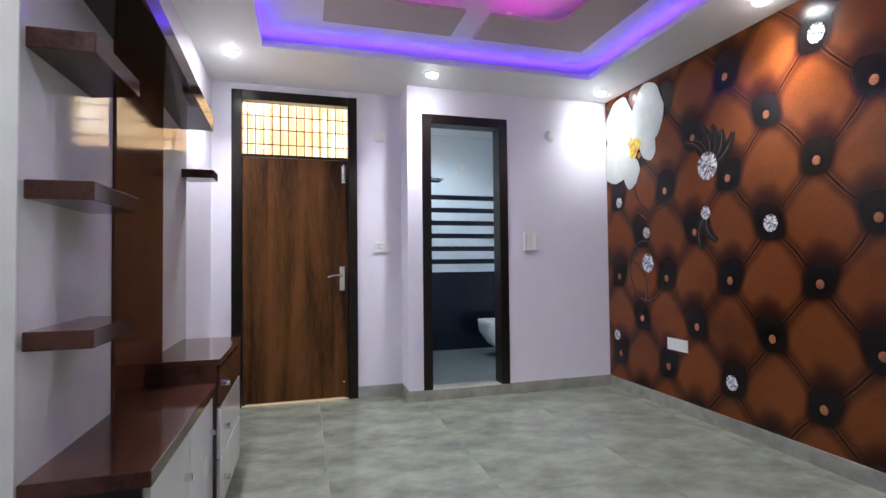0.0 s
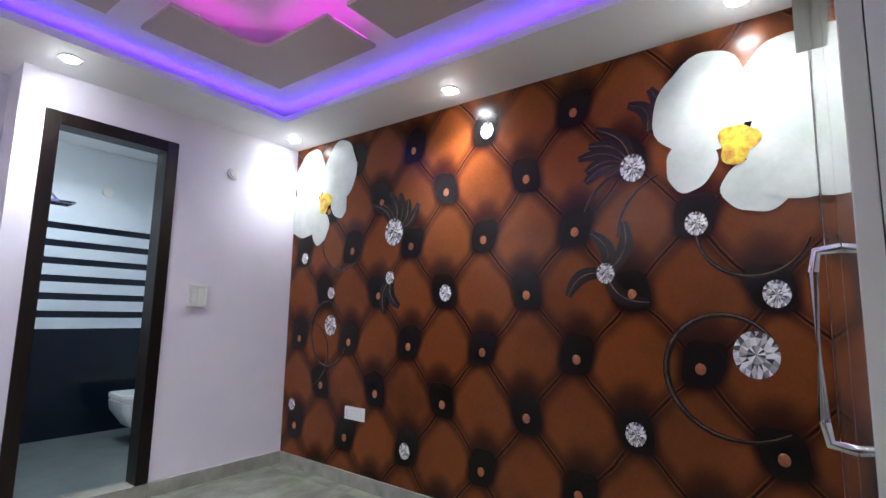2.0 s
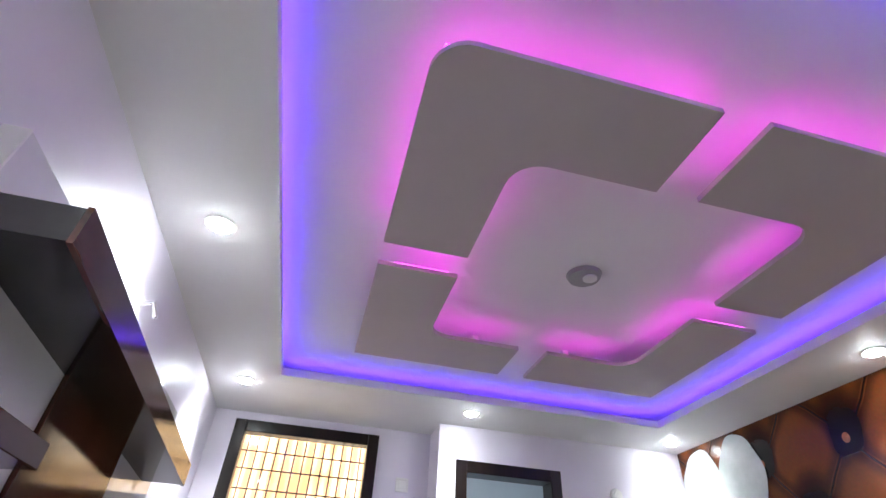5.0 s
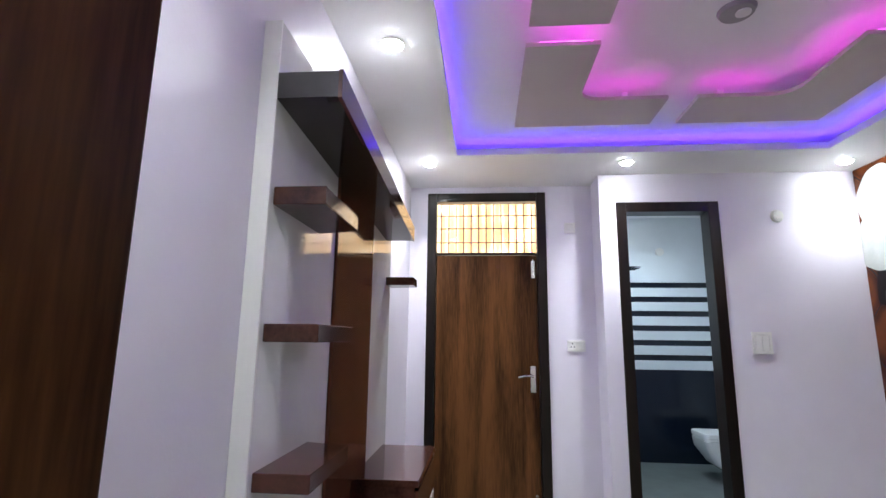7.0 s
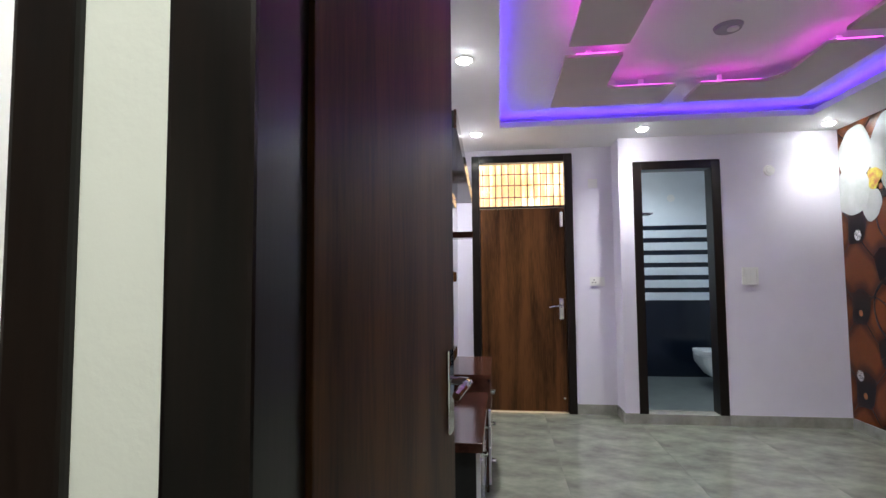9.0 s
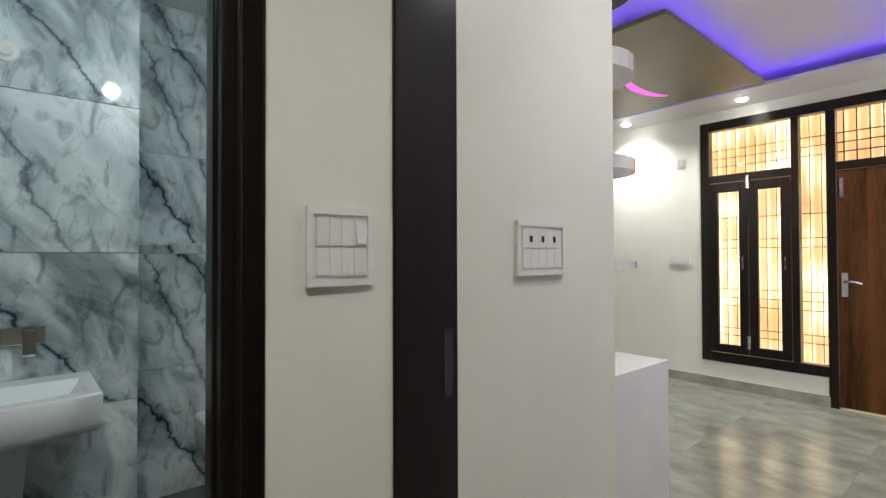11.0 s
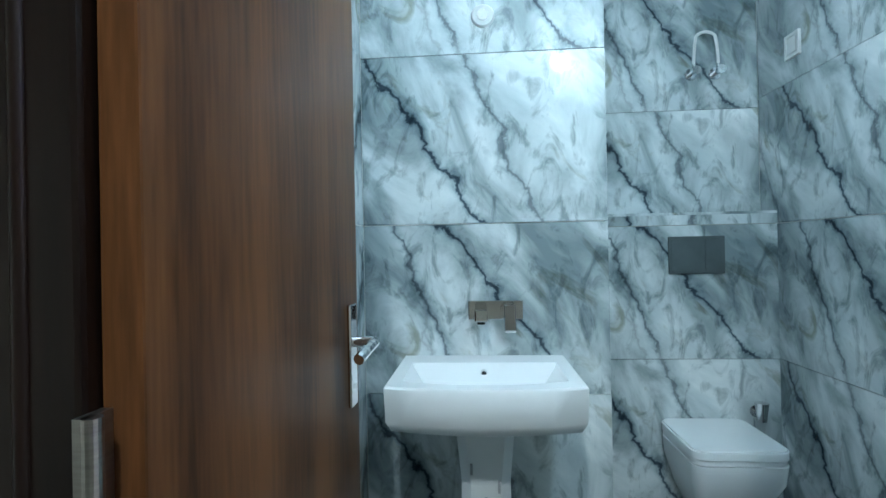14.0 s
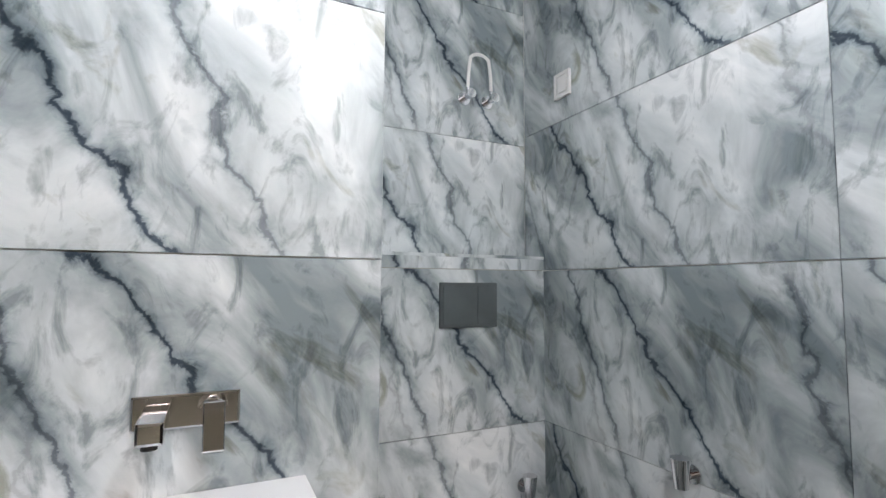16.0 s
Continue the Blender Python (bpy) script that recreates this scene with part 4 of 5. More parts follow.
skirt("baseboard", 0.65, 1.02, AN - 0.012, AN, 0, 0.09)
skirt("baseboard", 1.008, 1.02, BN - 0.012, AN - 0.012, 0, 0.09)
skirt("baseboard", 1.02, 1.14, BN - 0.012, BN, 0, 0.09)
skirt("baseboard", 1.88, AE, BN - 0.012, BN, 0, 0.09)
skirt("baseboard", AE - 0.012, AE, 0.326, BN - 0.012, 0, 0.09)
skirt("baseboard", AW, AW + 0.012, 3.03, AN, 0, 0.09)
skirt("baseboard", AW, AW + 0.012, -0.05, 1.35, 0, 0.09)
skirt("baseboard", -4.35, -1.545, NY - 0.012, NY, 0, 0.09)

# ---- bathroom behind the bedroom ----
structure("wall_bath_back", B(1.0, 2.85, 5.60, 5.72, 0, WH), M_NAVY, "navy tiled back wall with white bands", "wall")
structure("wall_bath_west", wall_y(1.0, 1.12, AN + 0.13, 5.60, WH), M_WTILE, "white tiled side wall of the bathroom", "wall")
structure("floor_bath", B(1.02, 2.95, 3.93, 5.72, -0.15, 0.06), M_BFLOOR, "grey matt bathroom floor tile", "floor")
structure("ceiling_bath", B(1.12, 2.85, 3.93, 5.60, 2.62, 2.66), M_CEIL, "white bathroom ceiling", "ceiling")
tile = structure("wall_tile_upper", B(1.12, 2.85, 5.586, 5.60, 1.905, 2.62), M_WTILE, "white glazed tile above the bands", "wall tile")
for k in range(6):
    z = 0.985 + 0.1535 * k
    structure("wall_tile_band", B(1.12, 2.85, 5.588, 5.60, z, z + 0.095), M_WTILE, "white glazed tile band on navy", "wall tile")
downlight(1.7, 4.9, 2.62, 44.0, (0.85, 0.94, 1.0), 150)
t = thing("shower_head", "square chrome shower head on a bent arm", "shower", at=(1.12, 5.0, 1.98))
part("arm", tube(bmesh.new(), [(0, 0, 0.03), (0.2, 0, 0.07), (0.38, 0, 0.06), (0.42, 0, 0.02)], 0.011), M_CHROME, t, smooth=True)
part("head", B(0.32, 0.52, -0.10, 0.10, -0.012, 0.004, bevel=0.003), M_CHROME, t)
t = thing("wall_mixer", "chrome shower mixer with round rose on the tiles", "tap", at=(1.12, 5.15, 1.05))
part("body", cyl(bmesh.new(), (0, 0, 0), (0.05, 0, 0), 0.05, 20), M_CHROME, t)
part("handle", B(0.05, 0.08, -0.012, 0.012, -0.08, 0.02, bevel=0.004), M_CHROME, t)
t = thing("exhaust_outlet", "small round white outlet on the bathroom wall", "wall cap", at=(2.06, 5.586, 2.24))
part("rim", cyl(bmesh.new(), (0, 0, 0), (0, -0.012, 0), 0.045, 20), M_PLASTIC, t)


def toilet(x, y, z0, turn, reach=1.0):
    """A squared wall-hung toilet whose back is at the origin and which points along -y."""
    t = thing("toilet", "white squared wall-hung ceramic toilet, lid closed", "toilet", at=(x, y, z0))
    t.rotation_euler = (0, 0, turn)
    def outline(w, d, r=0.05):
        return rounded(-w, w, -d * reach, 0, r)
    bm = bmesh.new()
    rings = []
    for w, d, z in ((0.09, 0.30, 0.06), (0.13, 0.42, 0.14), (0.172, 0.505, 0.27), (0.178, 0.515, 0.345)):
        rings.append([bm.verts.new((p, q, z)) for p, q in outline(w, d, 0.045)])
    for a, c in zip(rings, rings[1:]):
        for k in range(len(a)):
            bm.faces.new((a[k], a[(k + 1) % len(a)], c[(k + 1) % len(a)], c[k]))
    bm.faces.new(rings[0])
    bm.faces.new(rings[-1])
    part("bowl", bm, M_CERAMIC, t, smooth=True)
    part("seat", prism(bmesh.new(), outline(0.176, 0.51), "z", 0.348, 0.366), M_CERAMIC, t)
    bm = prism(bmesh.new(), outline(0.18, 0.518), "z", 0.37, 0.405)
    bmesh.ops.bevel(bm, geom=[e for e in bm.edges if abs(e.verts[0].co.z - e.verts[1].co.z) < 1e-4 and e.verts[0].co.z > 0.4], offset=0.006, segments=2, affect="EDGES")
    part("lid", bm, M_CERAMIC, t, smooth=True)
    return t


structure("wall_bath_east", B(2.62, 2.85, 4.4, 5.6, 0.06, 2.62), M_WTILE, "white tiled cistern wall of the bathroom", "wall")
toilet(2.619, 5.05, 0.06, radians(-90))

# ---- small bathroom ----
structure("wall_bath_c_back", B(UX - 0.1, CX - 0.012, CS - 0.12, CE - 0.012, 0, WH), M_CREAM, "masonry behind the marble tiles", "wall")
structure("wall_bath_c_recess", B(UX - 0.1, UX - 0.012, CE - 0.012, CN + 0.12, 0, WH), M_CREAM, "masonry behind the marble tiles of the recess", "wall")
structure("wall_bath_c_north", B(UX - 0.012, LW - 0.13, CN + 0.012, 0.40, 0, WH), M_CREAM, "masonry behind the marble side wall", "wall")
structure("wall_bath_c_south", B(CX - 0.012, LW - 0.13, CS - 0.12, CS - 0.012, 0, WH), M_CREAM, "masonry behind the marble side wall", "wall")
structure("ceiling_bath_c", B(UX, LW - 0.13, CS, CN, 2.655, 2.70), M_CEIL, "white bathroom ceiling", "ceiling")
structure("floor_bath_c", B(UX - 0.1, LW - 0.13, CS - 0.1, CN + 0.1, -0.003, 0.008), M_BFLOOR, "grey matt bathroom floor tile", "floor")
BULB = Vector((-1.80, -0.56, 2.26))
t = thing("wall_lamp", "white bulb in a plastic holder beside the bathroom door", "wall lamp", at=(LW - 0.13, BULB.y, BULB.z))
part("base", cyl(bmesh.new(), (0, 0, 0), (-0.018, 0, 0), 0.04, 24, 0.036), M_PLASTIC, t, smooth=True)
part("holder", cyl(bmesh.new(), (-0.018, 0, 0), (-0.055, 0, 0), 0.019, 20, 0.022), M_PLASTIC, t, smooth=True)
bm = bmesh.new()
bmesh.ops.create_uvsphere(bm, u_segments=20, v_segments=12, radius=0.03, matrix=Matrix.Translation((-0.078, 0, 0)) @ Matrix.Diagonal((0.85, 1, 1, 1)))
part("bulb", bm, M_LENS, t, "glowing frosted bulb", smooth=True)
d = bpy.data.lights.new("bulb_lamp", "POINT")
d.energy, d.color, d.shadow_soft_size = 17.0, (0.78, 0.94, 1.0), 0.03
new("bulb_lamp", d).location = BULB + Vector((-0.045, 0, -0.02))

box_obj = structure("cistern_box", B(UX + 0.001, LX - 0.012, CE + 0.001, CN - 0.001, 0.008, 1.325), M_GROUT, "boxed-in cistern below a marble ledge", "cistern box")
part("ledge_tile", B(UX + 0.001, LX + 0.002, CE + 0.001, CN - 0.001, 1.325, 1.337, bevel=0.001), MARBLES[0], box_obj)
ROWS = [(0.012, 0.678), (0.681, 1.278), (1.281, 1.878), (1.881, 2.478), (2.481, 2.652)]


def tiles(name, label, axis, plane, sign, lo, hi, cuts, rows):
    """Marble tiles 12 mm thick on a wall: axis is the normal, cuts are the upright joints."""
    t = tagged(new(name), label, "wall tiles", kind="structure")
    edges = [lo, *[c for c in cuts if lo < c < hi], hi]
    for a, c in zip(edges, edges[1:]):
        for z0, z1 in rows:
            print_ = MARBLES[0] if 1.2 < (z0 + z1) / 2 < 1.85 or z1 < 0.7 else MARBLES[1]
            w, h = c - a - 0.002, z1 - z0
            bm = B(-0.006, 0.006, -w / 2, w / 2, -h / 2, h / 2) if axis == "x" else B(-w / 2, w / 2, -0.006, 0.006, -h / 2, h / 2)
            o = part("tile", bm, print_, t)
            mid, deep = (a + c) / 2, plane - sign * 0.006
            o.location = (deep, mid, (z0 + z1) / 2) if axis == "x" else (mid, deep, (z0 + z1) / 2)
    return t


tiles("tiles_back", "glazed blue-grey marble tiles behind the basin", "x", CX, 1, CS, CE, [], ROWS)
tiles("tiles_return", "glazed marble tiles on the recess return", "y", CE, 1, UX, CX, [], ROWS)
tiles("tiles_recess", "glazed marble tiles above the cistern ledge", "x", UX, 1, CE, CN, [], [(1.338, 1.828), (1.831, 2.428), (2.431, 2.652)])
tiles("tiles_cistern", "glazed marble tiles on the cistern box", "x", LX, 1, CE, CN, [], [(0.012, 0.678), (0.681, 1.278), (1.281, 1.325)])
tiles("tiles_north", "glazed marble tiles on the side wall", "y", CN, -1, UX, LW - 0.13, [-2.42], [(0.012, 0.678), (0.681, 1.278), (1.281, 1.868), (1.871, 2.468), (2.471, 2.652)])
tiles("tiles_south", "glazed marble tiles on the basin's side wall", "y", CS, 1, CX, LW - 0.13, [-2.35], ROWS)

# basin on a pedestal
BY = -1.03
basin = thing("washbasin", "white rectangular ceramic basin on a pedestal", "washbasin", at=(CX, BY, 0.0))
bm = bmesh.new()


def front_curve(hw, d, bow, n=12):
    return [(0.0, -hw), *[(d + bow * (1 - (2 * k / n - 1) ** 2), -hw + 2 * hw * k / n) for k in range(n + 1)], (0.0, hw)]


rings = []
for hw, d, bow, z, sx in ((0.225, 0.30, 0.03, 0.665, 0.002), (0.262, 0.375, 0.035, 0.685, 0.002), (0.275, 0.395, 0.04, 0.715, 0.002), (0.278, 0.40, 0.04, 0.81, 0.002), (0.274, 0.396, 0.04, 0.816, 0.004)):
    rings.append([bm.verts.new((max(p, sx), q, z)) for p, q in front_curve(hw, d, bow)])
for hw, d, bow, z, sx in ((0.235, 0.345, 0.04, 0.816, 0.115), (0.228, 0.335, 0.04, 0.80, 0.122), (0.17, 0.27, 0.03, 0.715, 0.15), (0.04, 0.22, 0.01, 0.705, 0.19)):
    rings.append([bm.verts.new((max(p, sx), q, z)) for p, q in front_curve(hw, d, bow)])
for a, c in zip(rings, rings[1:]):
    for k in range(len(a)):
        bm.faces.new((a[k], a[(k + 1) % len(a)], c[(k + 1) % len(a)], c[k]))
bm.faces.new(rings[0][::-1])
bm.faces.new(rings[-1])
part("bowl", bm, M_CERAMIC, basin, smooth=True)
bm = bmesh.new()
rings = []
for w, d, z in ((0.105, 0.22, 0.009), (0.085, 0.20, 0.06), (0.078, 0.19, 0.45), (0.095, 0.23, 0.675)):
    rings.append([bm.verts.new((p, q, z)) for p, q in [(0.06, -w), (d - 0.03, -w), (d, -w + 0.03), (d, w - 0.03), (d - 0.03, w), (0.06, w)]])
for a, c in zip(rings, rings[1:]):
    for k in range(6):
        bm.faces.new((a[k], a[(k + 1) % 6], c[(k + 1) % 6], c[k]))
bm.faces.new(rings[0][::-1])
bm.faces.new(rings[-1])
ped = part("pedestal", bm, M_CERAMIC, basin)
for k in range(7):
    z = 0.16 + 0.055 * k
    yy = (-0.045, 0.0, 0.04)[k % 3]
    part("printed_mark", B(0.188, 0.2125, yy - 0.004, yy + 0.004, z, z + 0.032), M_PRINT, ped)
o = part("overflow_ring", cyl(bmesh.new(), (0.118, 0, 0.785), (0.128, 0, 0.783), 0.012, 18), M_CHROME, basin, "chrome overflow ring")
part("overflow_hole", cyl(bmesh.new(), (0.127, 0, 0.783), (0.1295, 0, 0.7825), 0.008, 14), M_BLACK, o)
tap = thing("basin_mixer", "chrome wall-mounted basin mixer with lever", "tap", at=(CX, -0.985, 0.975))
part("plate", B(0.0005, 0.012, -0.095, 0.095, -0.033, 0.033, bevel=0.004), M_CHROME, tap)
part("spout", B(0.011, 0.15, -0.072, -0.030, -0.022, 0.016, bevel=0.005), M_CHROME, tap)
part("aerator", cyl(bmesh.new(), (0.135, -0.051, -0.022), (0.135, -0.051, -0.030), 0.013, 18), M_BLACK, tap)
part("knob", cyl(cyl(bmesh.new(), (0.01, 0.045, 0), (0.045, 0.045, 0), 0.028, 24), (0.045, 0.045, 0), (0.055, 0.045, 0), 0.024, 24), M_CHROME, tap, smooth=True)
bm = prism(bmesh.new(), [(0.050, 0.022), (0.062, 0.024), (0.085, -0.062), (0.072, -0.070)], "y", 0.028, 0.066)
bmesh.ops.bevel(bm, geom=bm.edges[:], offset=0.002, segments=1, affect="EDGES")
part("lever", bm, M_CHROME, tap)

toilet(LX + 0.001, -0.07, 0.012, radians(90), 0.72)
t = thing("flush_plate", "dark grey dual flush plate on the tiles", "flush plate", at=(LX, -0.072, 1.145))
part("plate", B(0.0005, 0.012, -0.121, 0.121, -0.084, 0.084, bevel=0.003), M_SLATE, t)
part("button", B(0.012, 0.016, -0.11, 0.03, -0.072, 0.072, bevel=0.002), M_SLATE, t)
part("button", B(0.012, 0.016, 0.035, 0.11, -0.072, 0.072, bevel=0.002), M_SLATE, t)
t = thing("angle_valve_pair", "two chrome angle valves joined by a white hose", "valve", at=(UX, 0.03, 1.995))
for y in (-0.055, 0.055):
    bm = cyl(bmesh.new(), (0.0005, y, 0), (0.008, y, 0), 0.028, 20)
    cyl(bm, (0.008, y, 0), (0.055, y, 0), 0.012)
    cyl(bm, (0.055, y, 0), (0.075, y, 0), 0.02, 10)
    cyl(bm, (0.04, y, 0), (0.04, y, 0.035), 0.009)
    part("valve", bm, M_CHROME, t, smooth=True)
part("hose", tube(bmesh.new(), [(0.04, -0.055 * math.cos(math.pi * k / 14), 0.035 + 0.10 * min(1, k / 3, (14 - k) / 3) + 0.05 * math.sin(math.pi * k / 14)) for k in range(15)], 0.007, 10), M_PLASTIC, t, "white flexible hose", smooth=True)
plate("wall_socket", "small white socket on the marble side wall", (-3.33, CN, 2.01), 0.09, 0.10, "y", -1, 1, 1)
t = thing("water_outlet", "round white plugged water outlet on the tiles", "wall cap", at=(CX, -1.01, 2.01))
part("rim", cyl(bmesh.new(), (0.0005, 0, 0), (0.010, 0, 0), 0.042, 24, 0.036), M_PLASTIC, t, smooth=True)
part("plug", cyl(bmesh.new(), (0.010, 0, 0), (0.017, 0, 0), 0.02, 18), M_CHROME, t)
for n_, (x, y, z, ax) in enumerate(((LX, 0.17, 0.45, "x"), (-2.80, CN, 0.70, "y"))):
    t = thing("stop_valve", "chrome angle valve on the marble tiles", "valve", at=(x, y, z))
    d = Vector((1, 0, 0)) if ax == "x" else Vector((0, -1, 0))
    bm = cyl(bmesh.new(), d * 0.0005, d * 0.006, 0.027, 18)
    cyl(bm, d * 0.006, d * 0.06, 0.012)
    part("body", bm, M_CHROME, t, smooth=True)
    part("handle", cyl(bmesh.new(), d * 0.05 + Vector((0, 0, -0.03)), d * 0.05 + Vector((0, 0, 0.05)), 0.019, 12, 0.028), M_CHROME, t, smooth=True)

# ---- living room ----
ZB = 2.65
bm = bmesh.new()
ring(bm, -4.35, -0.57, -0.05, NY, -3.95, -1.0, 1.2, 3.62, ZB, ZB + 0.025)
structure("ceiling_living_border", bm, M_CEIL, "white false ceiling border of the living room", "ceiling")
structure("ceiling_living_upper", B(-4.35, -0.57, -0.05, NY, ZB + 0.13, ZB + 0.16), M_CEIL, "white upper ceiling lit blue", "ceiling")
p = structure("ceiling_brown_panel", prism(bmesh.new(), rounded(-3.4, -1.83, 1.83, 3.57, 0.01, 2), "z", ZB, ZB + 0.03), M_OLIVE, "olive brown hanging ceiling panel with crescent lights", "ceiling panel")
part("hanger", B(-2.7, -2.5, 2.6, 2.8, ZB + 0.028, ZB + 0.132), M_CEIL, p)


def crescent(cx, cy, r):
    pts = [(cx + r * math.cos(radians(a)), cy + r * math.sin(radians(a))) for a in range(-80, 81, 10)]
    pts += [(cx + 0.05 * r + 0.52 * r * math.cos(radians(a)), cy + 0.95 * r * math.sin(radians(a))) for a in range(75, -76, -10)]
    # the bulge points west, and the crescent is drawn out along y
    return [(cx - 0.85 * (p - cx), cy + 1.7 * (q - cy)) for p, q in pts]


part("crescent_light", prism(bmesh.new(), crescent(-2.45, 2.95, 0.2), "z", ZB - 0.003, ZB), M_GLOWM, p, "glowing pink crescent")
strip = thing("blue_light_strip", "blue light strip round the hanging panel", "light strip", at=(-2.6, 2.7, ZB + 0.032))
for x0, x1, y0, y1 in ((-3.36, -3.34, 1.9, 3.5), (-1.89, -1.87, 1.9, 3.5), (-3.3, -1.9, 1.87, 1.89), (-3.3, -1.9, 3.51, 3.53)):
    o = part("strip", B(x0, x1, y0, y1, ZB + 0.032, ZB + 0.04), M_GLOWB, strip)
    o.matrix_parent_inverse = Matrix.Translation((2.6, -2.7, -ZB - 0.032))
ledge = thing("blue_light_strip", "blue light strip on the living room cove ledge", "light strip", at=(-2.6, 3.65, ZB + 0.025))
for x0, x1, y0, y1 in ((-3.9, -1.05, 3.65, 3.67), (-0.97, -0.95, 1.25, 3.6)):
    o = part("strip", B(x0, x1, y0, y1, ZB + 0.026, ZB + 0.034), M_GLOWB, ledge)
    o.matrix_parent_inverse = Matrix.Translation((2.6, -3.65, -ZB - 0.025))
for x, y in ((-3.2, 3.88), (-2.1, 3.88), (-0.85, 3.88), (-0.8, 2.2), (-3.2, 0.98)):
    downlight(x, y, ZB, 130.0, cone=140)
downlight(-1.0, 0.6, ZB, 42.0, cone=150)
# unseen lobby light, added and placed to brighten its walls evenly
downlight(-0.55, -1.15, 2.72, 125.0, (1, 0.98, 0.88), 165)

win = tagged(new("window_1"), "dark wooden window with barred shutters and top light", "window", kind="structure")


def w_part(name, *a, parent=win, m=M_FRAME, bevel=0.005):
    return part(name, B(*a, bevel=bevel), m, parent)


YW0, YW1 = NY - 0.01, NY + 0.09
w_part("jamb", -2.55, -2.47, YW0, YW1, 0.245, 2.55)
w_part("head", -2.47, -0.66, YW0, YW1, 2.465, 2.55)
w_part("sill", -2.47, -1.54, YW0, YW1, 0.245, 0.335)
w_part("mullion", -1.80, -1.745, YW0, YW1, 0.335, 2.465)
w_part("mullion", -1.555, -1.49, YW0, YW1, 0.0, 2.465)
w_part("transom_rail", -2.47, -1.80, YW0, YW1, 1.955, 2.03)
for x0, x1 in ((-2.465, -2.135), (-2.13, -1.803)):
    sh = w_part("shutter", x0, x0 + 0.075, YW0 - 0.012, YW0 + 0.03, 0.34, 1.95)
    w_part("stile", x1 - 0.075, x1, YW0 - 0.012, YW0 + 0.03, 0.34, 1.95, parent=sh)
    w_part("rail", x0 + 0.075, x1 - 0.075, YW0 - 0.012, YW0 + 0.03, 0.34, 0.42, parent=sh)
    w_part("rail", x0 + 0.075, x1 - 0.075, YW0 - 0.012, YW0 + 0.03, 1.86, 1.95, parent=sh)
    part("pane", B(x0 + 0.075, x1 - 0.075, YW0 + 0.008, YW0 + 0.013, 0.42, 1.86), M_GLASS, sh).visible_shadow = False
    part("handle", tube(bmesh.new(), [(x1 - 0.035, YW0 - 0.012, 1.12), (x1 - 0.035, YW0 - 0.045, 1.14), (x1 - 0.035, YW0 - 0.045, 1.24), (x1 - 0.035, YW0 - 0.012, 1.26)], 0.007), M_CHROME, sh)
for z in (0.40, 1.88):
    part("bolt", B(-2.145, -2.12, YW0 - 0.02, YW0 - 0.012, z, z + 0.12), M_CHROME, win)
for x0, x1, z0, z1, n_ in ((-2.47, -1.80, 2.03, 2.465, 8), (-1.745, -1.555, 0.335, 2.465, 3), (-1.49, -0.735, 2.03, 2.465, 8)):
    part("pane", B(x0, x1, YW0 + 0.04, YW0 + 0.045, z0, z1), M_GLASS, win).visible_shadow = False
grille(win, -2.465, -1.56, 0.34, 2.46, YW1 - 0.012, 11, (0.50, 0.57, 0.78, 0.86, 0.94, 1.33, 1.41, 1.62, 2.12, 2.2, 2.28), 0.0035)
f = tagged(new("door_6"), "dark wooden entrance door frame with barred transom", "door frame", kind="structure")
part("jamb", B(-0.735, -0.66, YW0, YW1, 0, 2.465, bevel=0.005), M_FRAME, f)
part("transom_rail", B(-1.49, -0.735, YW0 + 0.002, YW1 - 0.002, 1.96, 2.03, bevel=0.005), M_FRAME, f)
grille(f, -1.49, -0.735, 2.03, 2.465, YW1 - 0.012, 9, (2.12, 2.2, 2.28), 0.005)
leaf = thing("entrance_door", "closed brown veneer door beside the window", "door", at=(-1.487, YW0 + 0.01, 0.012))
part("leaf", B(0, 0.75, 0, 0.038, 0.004, 1.945, bevel=0.003), M_DOOR, leaf)
lever(leaf, 0.045, 0, 1.03, 1)
part("tower_bolt", B(0.02, 0.045, -0.008, 0, 1.72, 1.88, bevel=0.003), M_CHROME, leaf, "chrome tower bolt")
plate("blank_plate", "small white plate high beside the window", (-2.74, NY, 2.2), 0.085, 0.085, "y", -1, 1, 1)
plate("wall_socket", "white socket plate beside the window", (-2.76, NY, 1.22), 0.20, 0.085, "y", -1, 1, 3)

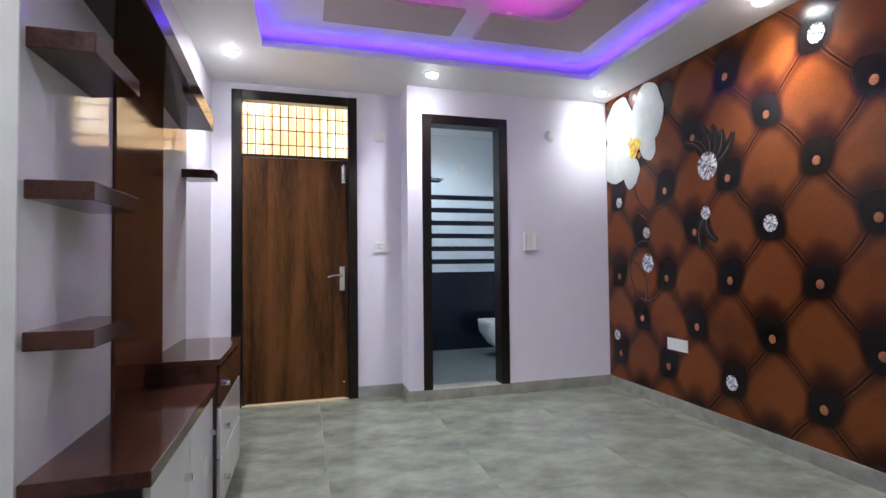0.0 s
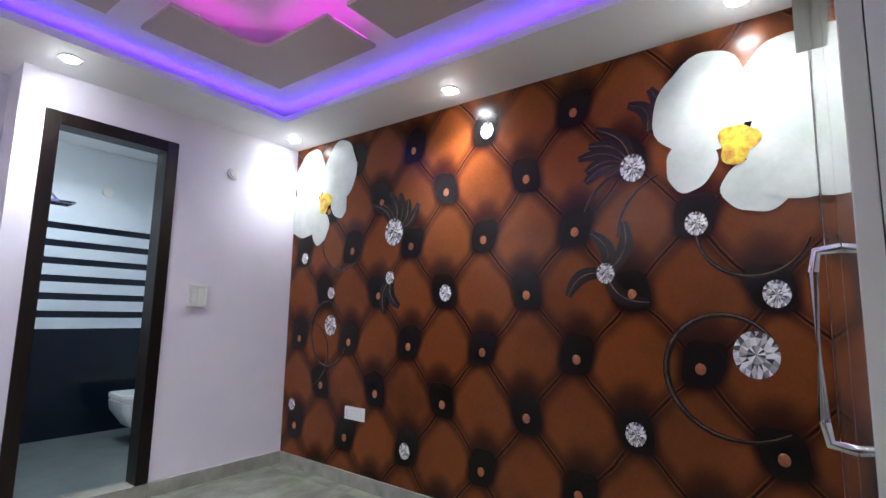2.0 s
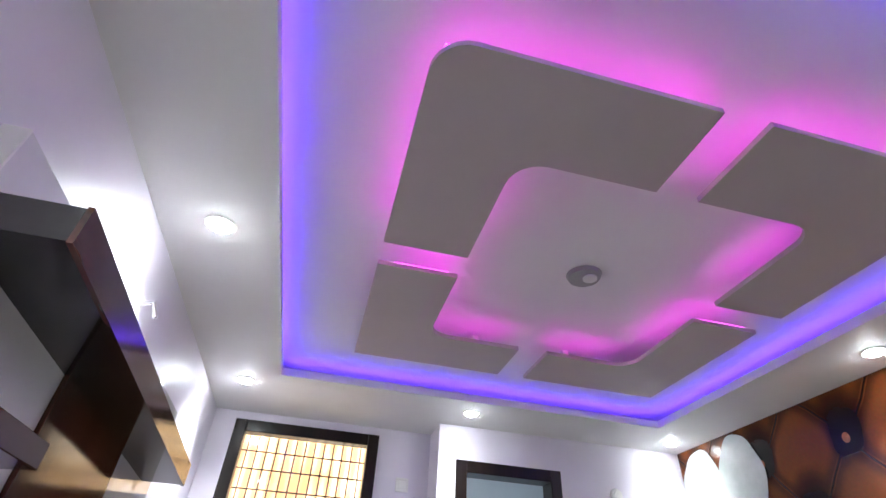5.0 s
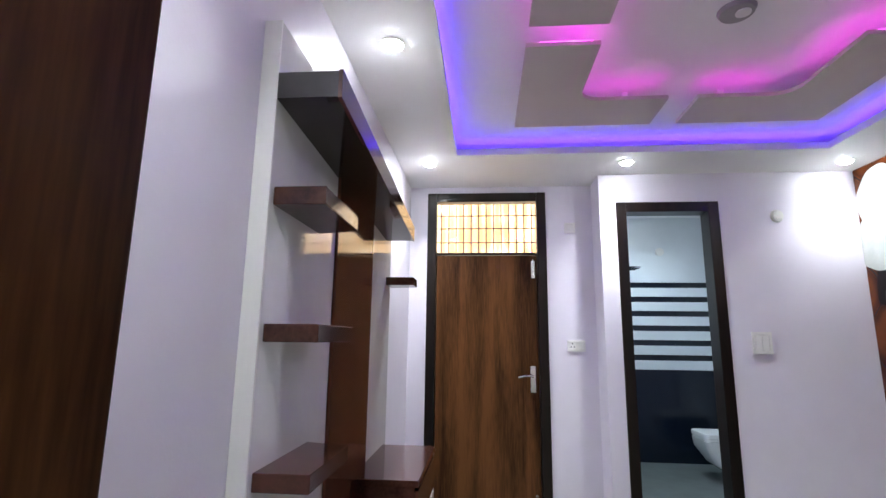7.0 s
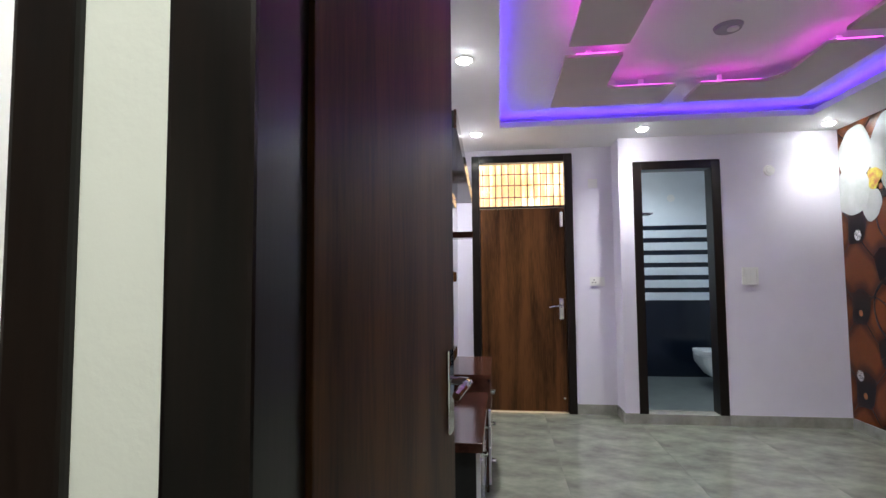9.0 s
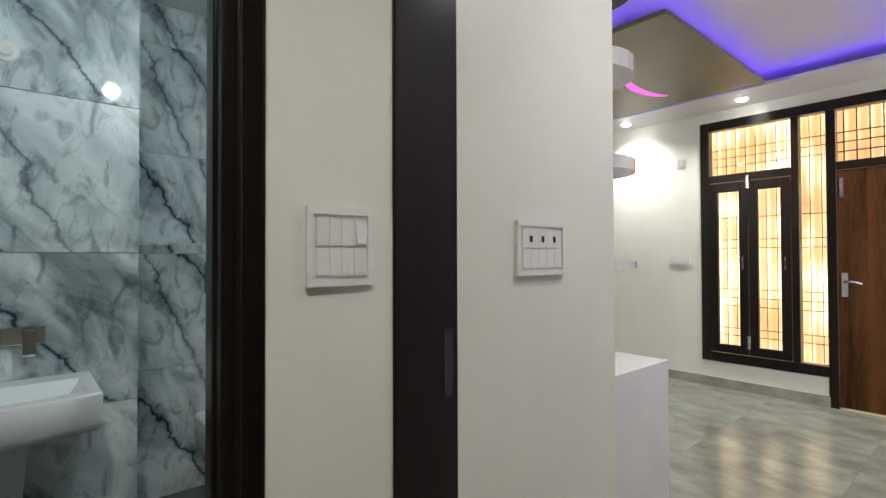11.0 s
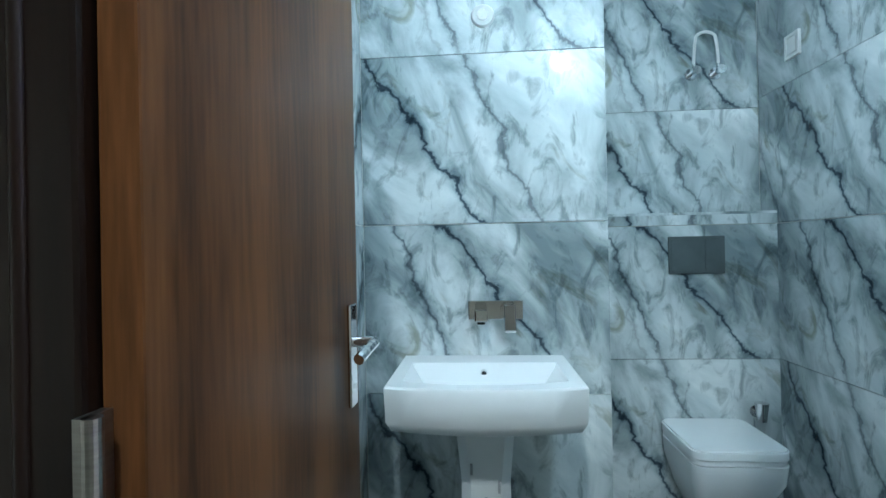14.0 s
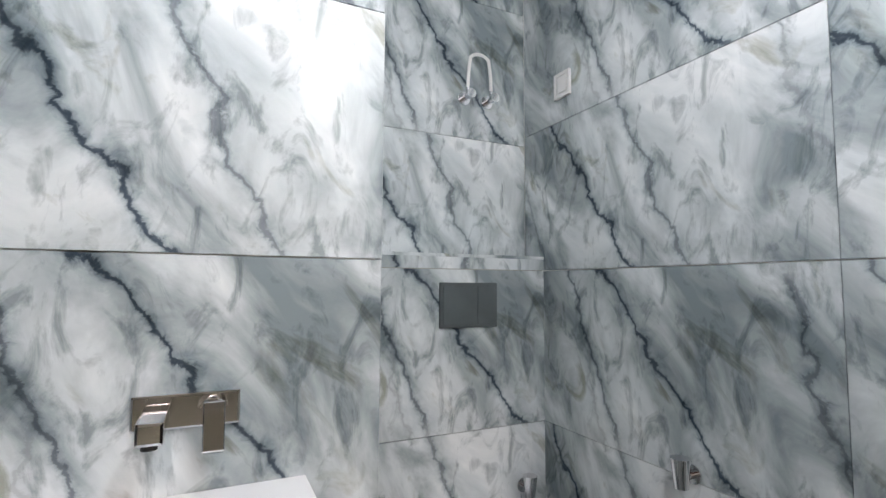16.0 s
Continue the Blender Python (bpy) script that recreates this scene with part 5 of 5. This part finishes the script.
solid("console_counter", B(-3.0, -1.575, 0.7705, 1.255, 0.0, 0.79, bevel=0.004), M_WHITE, "white gloss low counter against the wall", "counter")
for z, r, m in ((1.205, 0.03, M_WHITE), (1.63, 0.055, M_WHITE), (2.06, 0.075, M_WHITE), (2.45, 0.10, M_UNIT)):
    bm = bmesh.new()
    pts = [(-2.6, 0.7705), (-1.80, 0.7705)] + [(-1.80 + 0.19 * math.sin(radians(a)), 0.985 - 0.2145 * math.cos(radians(a))) for a in range(10, 171, 16)] + [(-1.80, 1.20), (-2.6, 1.20)]
    prism(bm, pts, "z", z, z + r)
    solid("curved_shelf", bm, m, "curved-end wall shelf in white gloss" if m is M_WHITE else "curved-end dark brown wall shelf", "shelf", group="curved wall shelves")

# ---- outside ----
structure("ground", B(-60, 60, AN + 1.9, 120, -0.6, -0.2), M_SKIRT, "paved ground outside the balcony", "ground")
structure("balcony_floor", B(-4.45, 1.0, 4.2, 5.9, -0.15, -0.02), M_SKIRT, "grey stone balcony floor", "floor")
# the facade glows by itself in place of sun falling on it
structure("backdrop", B(-4.6, 0.995, 5.3, 5.34, -0.02, 4.5), M_DAYGLOW, "cream facade backdrop across the balcony, its sunlight put in as glow", "backdrop")

# ---- floor tiles ----
ft = tagged(new("floor_tiles"), "polished grey-beige stone-look floor tiles", "floor tiles", kind="structure")
shared = {}


def floor_tile(x0, x1, y0, y1):
    key = (round(x1 - x0, 3), round(y1 - y0, 3))
    if key not in shared:
        w, d = key[0] - 0.0012, key[1] - 0.0012
        shared[key] = mesh_of("floor_tile", B(-w / 2, w / 2, -d / 2, d / 2, -0.004, 0.0), M_FLOOR)
    o = new("floor_tile", shared[key])
    o.location = ((x0 + x1) / 2, (y0 + y1) / 2, 0)
    o.parent = ft


for X0, X1, Y0, Y1 in ((-0.46, 2.85, -0.25, 4.07), (-1.567, 2.95, -3.2, -0.25), (-4.35, -0.57, -0.25, 4.124)):
    x = X0
    while x < X1 - 0.01:
        y = Y0
        while y < Y1 - 0.01:
            floor_tile(x, min(x + 0.8, X1), y, min(y + 0.8, Y1))
            y += 0.8
        x += 0.8
